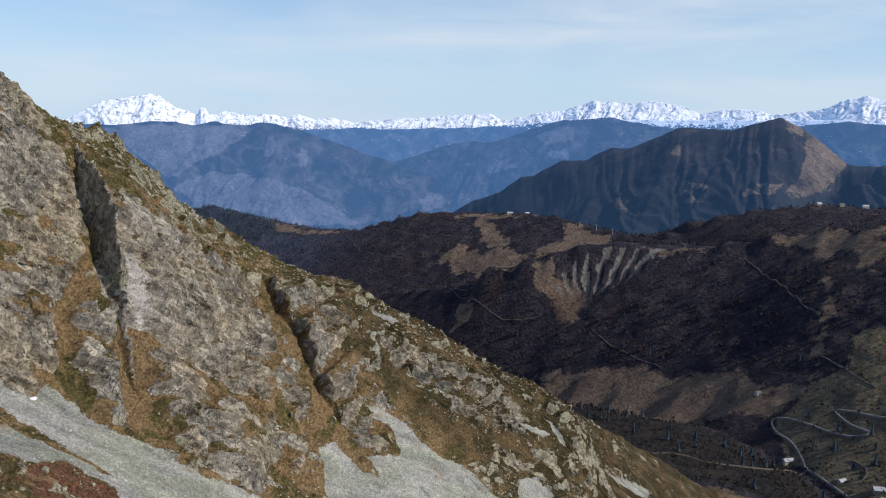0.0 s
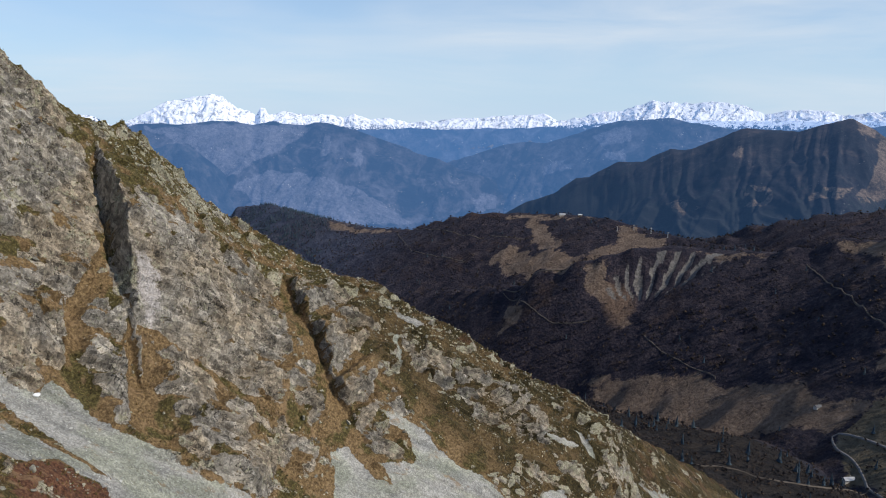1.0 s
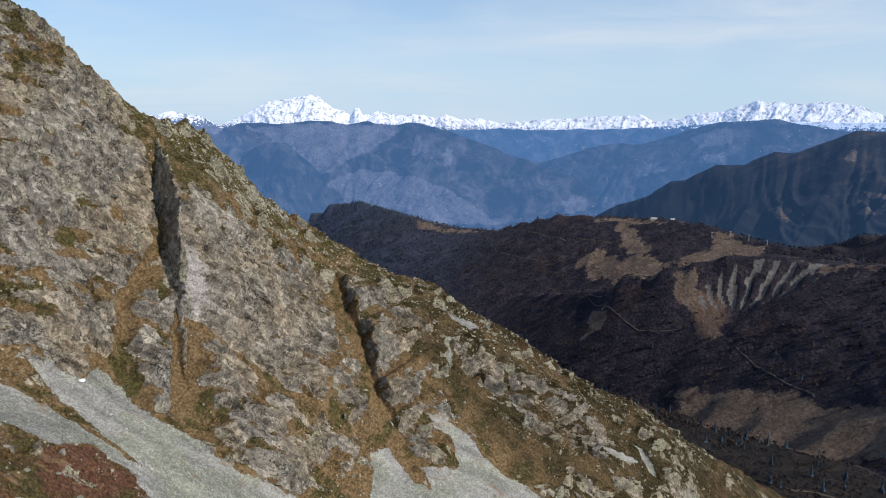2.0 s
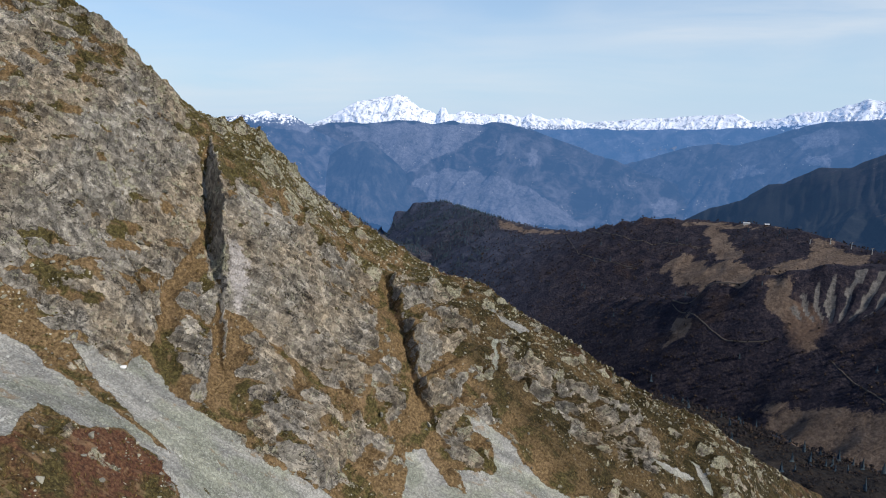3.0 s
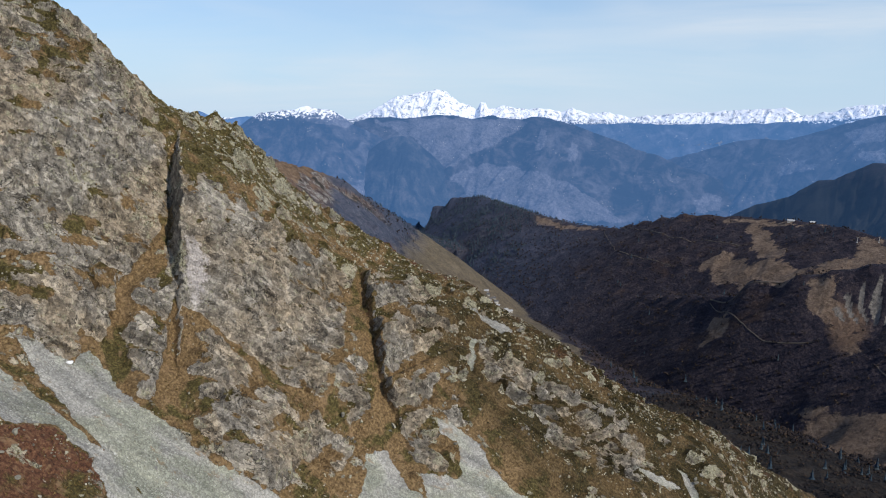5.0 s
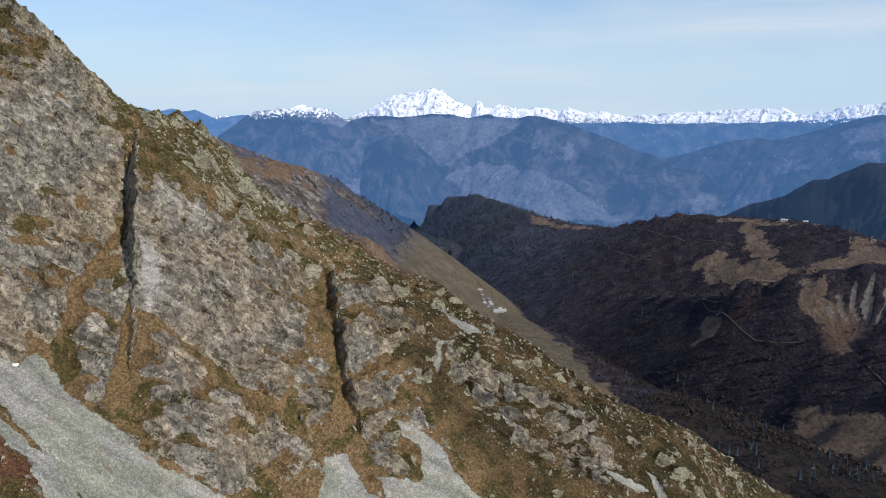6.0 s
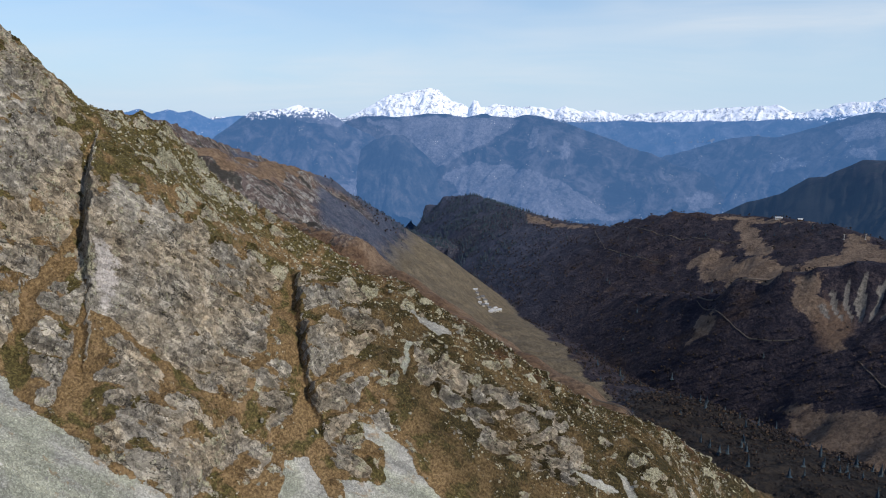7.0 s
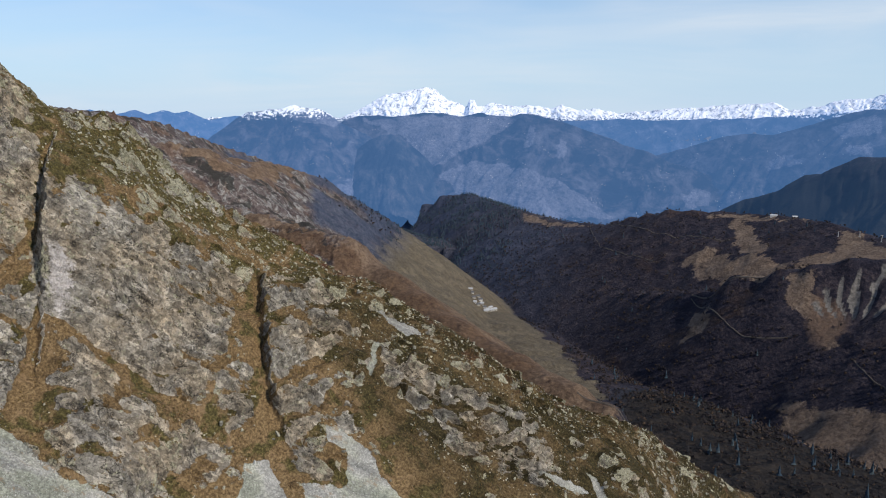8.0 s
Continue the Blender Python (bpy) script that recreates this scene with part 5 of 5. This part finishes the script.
spot = on_spur(np.array([-84.5]), np.array([13.5]))[0][0]
ob.location, ob.scale, ob.rotation_euler = spot + np.array([0, 0, 0.2]), (2.3, 1.6, 1.2), (0.3, 0.2, 0.9)
tagged(ob, "bright white boulder at the head of the scree", "boulder")


# ---- houses ----
def box(bm, x0, y0, z0, x1, y1, z1):
    m = Matrix.LocRotScale(((x0 + x1) / 2, (y0 + y1) / 2, (z0 + z1) / 2), None, (x1 - x0, y1 - y0, z1 - z0))
    bmesh.ops.create_cube(bm, size=1, matrix=m)


def box_part(name, dims, mat, parent, label=""):
    bm = bmesh.new()
    box(bm, *dims)
    bmesh.ops.bevel(bm, geom=bm.edges[:], offset=0.04, segments=1, affect="EDGES")
    return part(name, bm, mat, parent, label)


PLASTER = plain("pale_plaster", (0.38, 0.36, 0.33), (0.56, 0.54, 0.49), 0.6)
STONEWALL = plain("rubble_wall", (0.20, 0.185, 0.165), (0.36, 0.335, 0.30), 0.9)
TIMBER = plain("dark_timber", (0.06, 0.04, 0.025), (0.14, 0.09, 0.055), 1.2)
METAL_ROOF = plain("pale_sheet_roof", (0.30, 0.31, 0.32), (0.50, 0.50, 0.51), 0.5, 0.45)
SLATE_ROOF = plain("slate_roof", (0.07, 0.07, 0.075), (0.15, 0.15, 0.155), 0.7, 0.6)
PANE = plain("window_pane", (0.02, 0.025, 0.03), (0.05, 0.055, 0.06), 1.0, 0.15)
CONCRETE = plain("concrete", (0.32, 0.31, 0.29), (0.48, 0.47, 0.44), 1.0)


def house(x, y, turn, length, width, eaves, wall_mat, roof_mat, label, group=""):
    """A gabled alpine house on the slope: walls, roof, door, windows, chimney."""
    root = new("house")
    root.matrix_world = Matrix.Translation(drape(x, y, -0.6)) @ pose(0, 0, 0, 0, 0, turn)
    a, b, ridge = length / 2, width / 2, eaves + width * 0.32
    bm = bmesh.new()
    ring = [(-b, -2.5), (b, -2.5), (b, eaves), (0, ridge), (-b, eaves)]
    ends = [[bm.verts.new((s * a, p, q)) for p, q in ring] for s in (-1, 1)]
    bm.faces.new(ends[0][::-1])
    bm.faces.new(ends[1])
    for i in range(5):
        bm.faces.new((ends[0][i], ends[0][(i + 1) % 5], ends[1][(i + 1) % 5], ends[1][i]))
    bmesh.ops.recalc_face_normals(bm, faces=bm.faces)
    part("wall", bm, wall_mat, root)
    bm = bmesh.new()
    over, thick = 1.0, 0.35
    rise = (ridge - eaves) / b
    prof = [(-b - over, eaves - rise * over + 0.05), (0, ridge + 0.05), (b + over, eaves - rise * over + 0.05)]
    prof = prof + [(p, q + thick) for p, q in prof[::-1]]
    ends = [[bm.verts.new((s * (a + over), p, q)) for p, q in prof] for s in (-1, 1)]
    bm.faces.new(ends[0][::-1])
    bm.faces.new(ends[1])
    for i in range(6):
        bm.faces.new((ends[0][i], ends[0][(i + 1) % 6], ends[1][(i + 1) % 6], ends[1][i]))
    bmesh.ops.recalc_face_normals(bm, faces=bm.faces)
    roof = part("roof", bm, roof_mat, root)
    box_part("chimney", (a * 0.4, b * 0.2, ridge - 1.2, a * 0.4 + 0.9, b * 0.2 + 0.9, ridge + 1.3), STONEWALL, roof)
    for k in range(max(2, int(length / 4))):
        c = -a + (k + 0.5) * length / max(2, int(length / 4))
        for s in (-1, 1):
            box_part("window", (c - 0.55, s * b - 0.06, eaves * 0.45, c + 0.55, s * b + 0.06, eaves * 0.45 + 1.2), PANE, root)
    for s in (-1, 1):
        box_part("window", (s * a - 0.06, -0.6, eaves * 0.75, s * a + 0.06, 0.6, eaves * 0.75 + 1.2), PANE, root)
    box_part("door", (a - 0.07, -b * 0.6, 0.5, a + 0.07, -b * 0.6 + 1.1, 2.6), TIMBER, root)
    return tagged(root, label, "house", group)


VILLAGE = ((-599, 1877), (-589, 1865), (-573, 1831), (-559, 1808), (-573, 1869), (-560, 1853), (-548, 1835), (-538, 1831), (-531, 1831), (-525, 1837), (-521, 1852), (-532, 1863), (-526, 1888), (-525, 1806), (-551, 1810))
vr = np.random.default_rng(12)
for k, (x, y) in enumerate(VILLAGE):
    white = k in (8, 9, 10, 11, 12, 13)
    house(x, y, vr.uniform(-25, 25) + 35, vr.uniform(8, 12), vr.uniform(6.5, 8.5), vr.uniform(4, 6), PLASTER if white or k % 2 else STONEWALL,
          METAL_ROOF if white or k % 3 == 0 else SLATE_ROOF,
          "pale village house with a light sheet roof" if white or k % 3 == 0 else "village house with a dark slate roof", "houses of the hamlet")
house(434, 800, 10, 12, 6.5, 3.4, PLASTER, METAL_ROOF, "long farm building with a white sheet roof by the road")
house(421, 789, 15, 8, 5, 2.6, STONEWALL, SLATE_ROOF, "low stone barn with a dark slate roof by the road")
house(452, 716, 20, 8, 5, 2.6, PLASTER, METAL_ROOF, "small white building with a sheet roof beside the lane")
house(472, 679, -10, 15, 7, 3.4, STONEWALL, METAL_ROOF, "long grey shed with a pale metal roof")
house(466, 662, -10, 7, 6, 3, PLASTER, METAL_ROOF, "small white house with a pale roof beside a shed")
house(471, 973, 25, 9, 6, 3, PLASTER, SLATE_ROOF, "lone white chalet on the brown meadow")
house(200, 2150, 5, 17, 8, 4, PLASTER, METAL_ROOF, "low white lift station on the hill crest")
house(250, 2110, 15, 12, 8, 4, TIMBER, METAL_ROOF, "timber hut on the hill crest")
house(1078, 1972, 20, 16, 9, 5, PLASTER, METAL_ROOF, "white mountain restaurant on the far plateau")
house(1120, 1930, 10, 14, 10, 6, PLASTER, SLATE_ROOF, "white chalet on the far plateau")
house(1160, 1885, 0, 16, 10, 6, PLASTER, METAL_ROOF, "white chalet with a pale roof on the far plateau")


def lift_pylon(x, y, high, turn):
    """A lift pylon: round mast, cross arm, two wheel batteries, ladder."""
    root = new("lift_pylon")
    root.matrix_world = Matrix.Translation(drape(x, y, -0.3)) @ pose(0, 0, 0, 0, 0, turn)
    bm = bmesh.new()
    bmesh.ops.create_cone(bm, cap_ends=True, segments=12, radius1=0.9, radius2=0.55, depth=high, matrix=Matrix.Translation((0, 0, high / 2)))
    part("mast", bm, CONCRETE, root)
    box_part("cross_arm", (-3.6, -0.35, high - 0.2, 3.6, 0.35, high + 0.5), CONCRETE, root)
    for s in (-1, 1):
        box_part("wheel_battery", (s * 3.3 - 0.3, -2.2, high + 0.5, s * 3.3 + 0.3, 2.2, high + 1.0), TIMBER, root)
    box_part("foot", (-1.6, -1.6, -1.0, 1.6, 1.6, 0.5), CONCRETE, root)
    return tagged(root, "pale lift pylon with a cross arm on the hill crest", "lift pylon", "pylons of the lift")


for x, y, high in ((409, 1845, 15), (372, 1890, 13), (330, 1905, 12), (440, 1790, 13)):
    lift_pylon(x, y, high, 35)


# ---- woods ----
def conifer_shape(seed):
    """A far conifer: a short trunk and ragged tiers of boughs."""
    r = np.random.default_rng(seed)
    pts, fs = [], []
    tiers = 4
    for k in range(tiers):
        z0, rad = 0.12 + 0.8 * k / tiers, 0.19 * (1 - k / (tiers + 0.4))
        i = len(pts)
        pts += [np.array([math.cos(a) * rad * q, math.sin(a) * rad * q, z0 + r.normal() * 0.02]) for a, q in zip(np.arange(6) * 1.047 + r.random(), r.uniform(0.7, 1.25, 6))]
        pts.append(np.array([0, 0, z0 + 0.34]))
        fs += [(i + j, i + (j + 1) % 6, i + 6) for j in range(6)]
    i = len(pts)
    pts += [np.array([0.025, 0, -0.08]), np.array([-0.012, 0.02, -0.08]), np.array([-0.012, -0.02, -0.08]), np.array([0, 0, 0.3])]
    fs += [(i, i + 1, i + 3), (i + 1, i + 2, i + 3), (i + 2, i, i + 3)]
    return np.array(pts), fs


def broadleaf_shape(seed):
    """A far bare or autumn broadleaf: trunk and a crown of loose clumps."""
    r = np.random.default_rng(seed)
    pts, fs = [np.array([0.03, 0, -0.05]), np.array([-0.02, 0.03, -0.05]), np.array([-0.02, -0.03, -0.05]), np.array([0, 0, 0.6])], [(0, 1, 3), (1, 2, 3), (2, 0, 3)]
    for _ in range(3):
        c = np.array([r.normal() * 0.15, r.normal() * 0.15, r.uniform(0.35, 0.75)])
        s = r.uniform(0.2, 0.3)
        i = len(pts)
        pts += [c + s * np.array(d) * r.uniform(0.7, 1.3) for d in ((1, 0, 0), (-1, 0, 0), (0, 1, 0), (0, -1, 0), (0, 0, 1), (0, 0, -0.8))]
        fs += [(i + a, i + b, i + c2) for a, b, c2 in ((0, 2, 4), (2, 1, 4), (1, 3, 4), (3, 0, 4), (2, 0, 5), (1, 2, 5), (3, 1, 5), (0, 3, 5))]
    return np.array(pts), fs


# fir tones shifted to blue, standing in for haze over the far slopes
FIR = island_material("fir_haze_tint", (0.018, 0.034, 0.054), (0.034, 0.056, 0.078), (0.058, 0.078, 0.090), grain=0.3)
AUTUMN = island_material("autumn_crowns", (0.009, 0.008, 0.011), (0.016, 0.014, 0.016), (0.025, 0.020, 0.021), (0.065, 0.043, 0.027), grain=0.3)
wr = np.random.default_rng(21)
n = 110000
ang, rad = np.radians(wr.uniform(-34, 34, n)), 400 + 3400 * wr.random(n) ** 0.85
x, y = HUB[0] + rad * np.sin(ang), HUB[1] + rad * np.cos(ang)
h, near, crest, bowl, fan, river_d = ground_height(x, y)
open_ground = np.zeros(n)
for outline in MEADOWS + [VILLAGE_FIELDS, FOOT]:
    open_ground = np.maximum(open_ground, inside(x, y, outline, 20))
open_ground = np.maximum(open_ground, (1 - smooth(along(x, y, LEFT_SPUR)[0], 120, 240)) * smooth(-x, -30, 60))
open_ground = np.maximum(open_ground, smooth(bowl, 0.15, 0.3))
clump = fbm(x / 160, y / 160, 4, 51)
open_ground = np.maximum(open_ground, (1 - smooth(along(x, y, LEFT_RIDGE)[0] - river_d, -200, 300)) * smooth(-x, 100, 300) * 0.93)
dark_side = inside(x, y, [(-1480, 2230), (-1440, 2500), (-1330, 2680), (-1100, 2760), (-800, 2300), (-560, 1700), (-700, 1560), (-900, 1760), (-1134, 1932), (-1200, 2000)], 40)
open_ground = np.where(dark_side > 0.5, 0.1, open_ground)
open_ground = np.maximum(open_ground, inside(x, y, VILLAGE_FIELDS, 25))
open_ground = np.where(x < -250, np.maximum(open_ground, 1 - smooth(y, 1500, 2100)), open_ground)
thick = inside(x, y, [(-60, 1250), (60, 1330), (250, 1080), (390, 880), (425, 740), (410, 540), (250, 500), (60, 640), (-60, 900)], 30)
fir_share = np.maximum(smooth(-x, 350, 1100) * smooth(clump + 0.25, 0, 0.3), 0.8 * dark_side)
low = np.exp(-river_d / 130)
chance = (1 - open_ground) * np.clip(0.85 * fir_share + 0.5 * low * smooth(clump + 0.15, 0, 0.2) + 0.16 + 0.8 * thick * smooth(fbm(x / 45, y / 45, 3, 52), -0.06, 0.12), 0, 1)
keep = wr.random(n) < chance
x, y, h, fs_, lo = x[keep], y[keep], h[keep], fir_share[keep], low[keep]
is_fir = wr.random(len(x)) < np.clip(0.75 * fs_, 0.02, 0.7)
places = np.stack([x, y, h - 0.4], -1)
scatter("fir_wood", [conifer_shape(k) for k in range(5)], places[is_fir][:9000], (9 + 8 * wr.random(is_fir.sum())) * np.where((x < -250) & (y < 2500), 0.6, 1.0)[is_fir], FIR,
        "fir wood on the valley slopes, tinted blue for haze", "forest", 0.03, squash=(0.9, 1.2))
scatter("autumn_wood", [broadleaf_shape(k) for k in range(5)], places[~is_fir][:12000], (5 + 5 * wr.random((~is_fir).sum())) * np.where((x > 0) & (y < 1000), 0.6, 1.0)[~is_fir], AUTUMN,
        "brown and bare autumn wood on the valley slopes", "forest", 0.05, squash=(0.8, 1.1))


# ---- single conifers at the foot of the spur ----
def conifer(u, v, high, seed):
    """A dark conifer: tapered trunk and tiers of drooping boughs made of many needle sprays."""
    r = np.random.default_rng(seed)
    root = new("conifer_tree")
    root.location = on_spur(np.array([float(u)]), np.array([float(v)]), 0.2)[0][0]
    bm = bmesh.new()
    bmesh.ops.create_cone(bm, cap_ends=True, segments=8, radius1=0.03 * high, radius2=0.004 * high, depth=high, matrix=Matrix.Translation((0, 0, high / 2)))
    part("trunk", bm, TIMBER, root)
    bm = bmesh.new()
    for k in range(320):
        f = r.random() ** 0.8
        z, reach = high * (0.1 + 0.88 * f), high * 0.2 * (1 - f) * r.uniform(0.4, 1.1) + 0.15
        a = r.random() * 6.283
        d, s = Vector((math.cos(a), math.sin(a), 0)), Vector((-math.sin(a), math.cos(a), 0))
        base, tip = Vector((0, 0, z)) + d * reach * 0.25, Vector((0, 0, z - reach * 0.35)) + d * reach
        wide = 0.09 * high * (1 - 0.7 * f) * r.uniform(0.5, 1.0)
        mid = (base + tip) / 2 + Vector((0, 0, 0.04 * high * r.random()))
        q = [bm.verts.new(p) for p in (base, mid + s * wide, tip, mid - s * wide)]
        bm.faces.new(q)
    part("crown", bm, FIR, root)
    return tagged(root, "small dark conifer standing on the brown slope", "tree", "conifers at the foot of the spur")


for k, (u, v, high) in enumerate(((334, -290, 9), (341, -297, 7.5), (328, -284, 6), (362, -305, 8), (333, -270, 6), (304, -245, 5), (318, -262, 4.5), (426, -357, 6))):
    conifer(u, v, high, 300 + k)
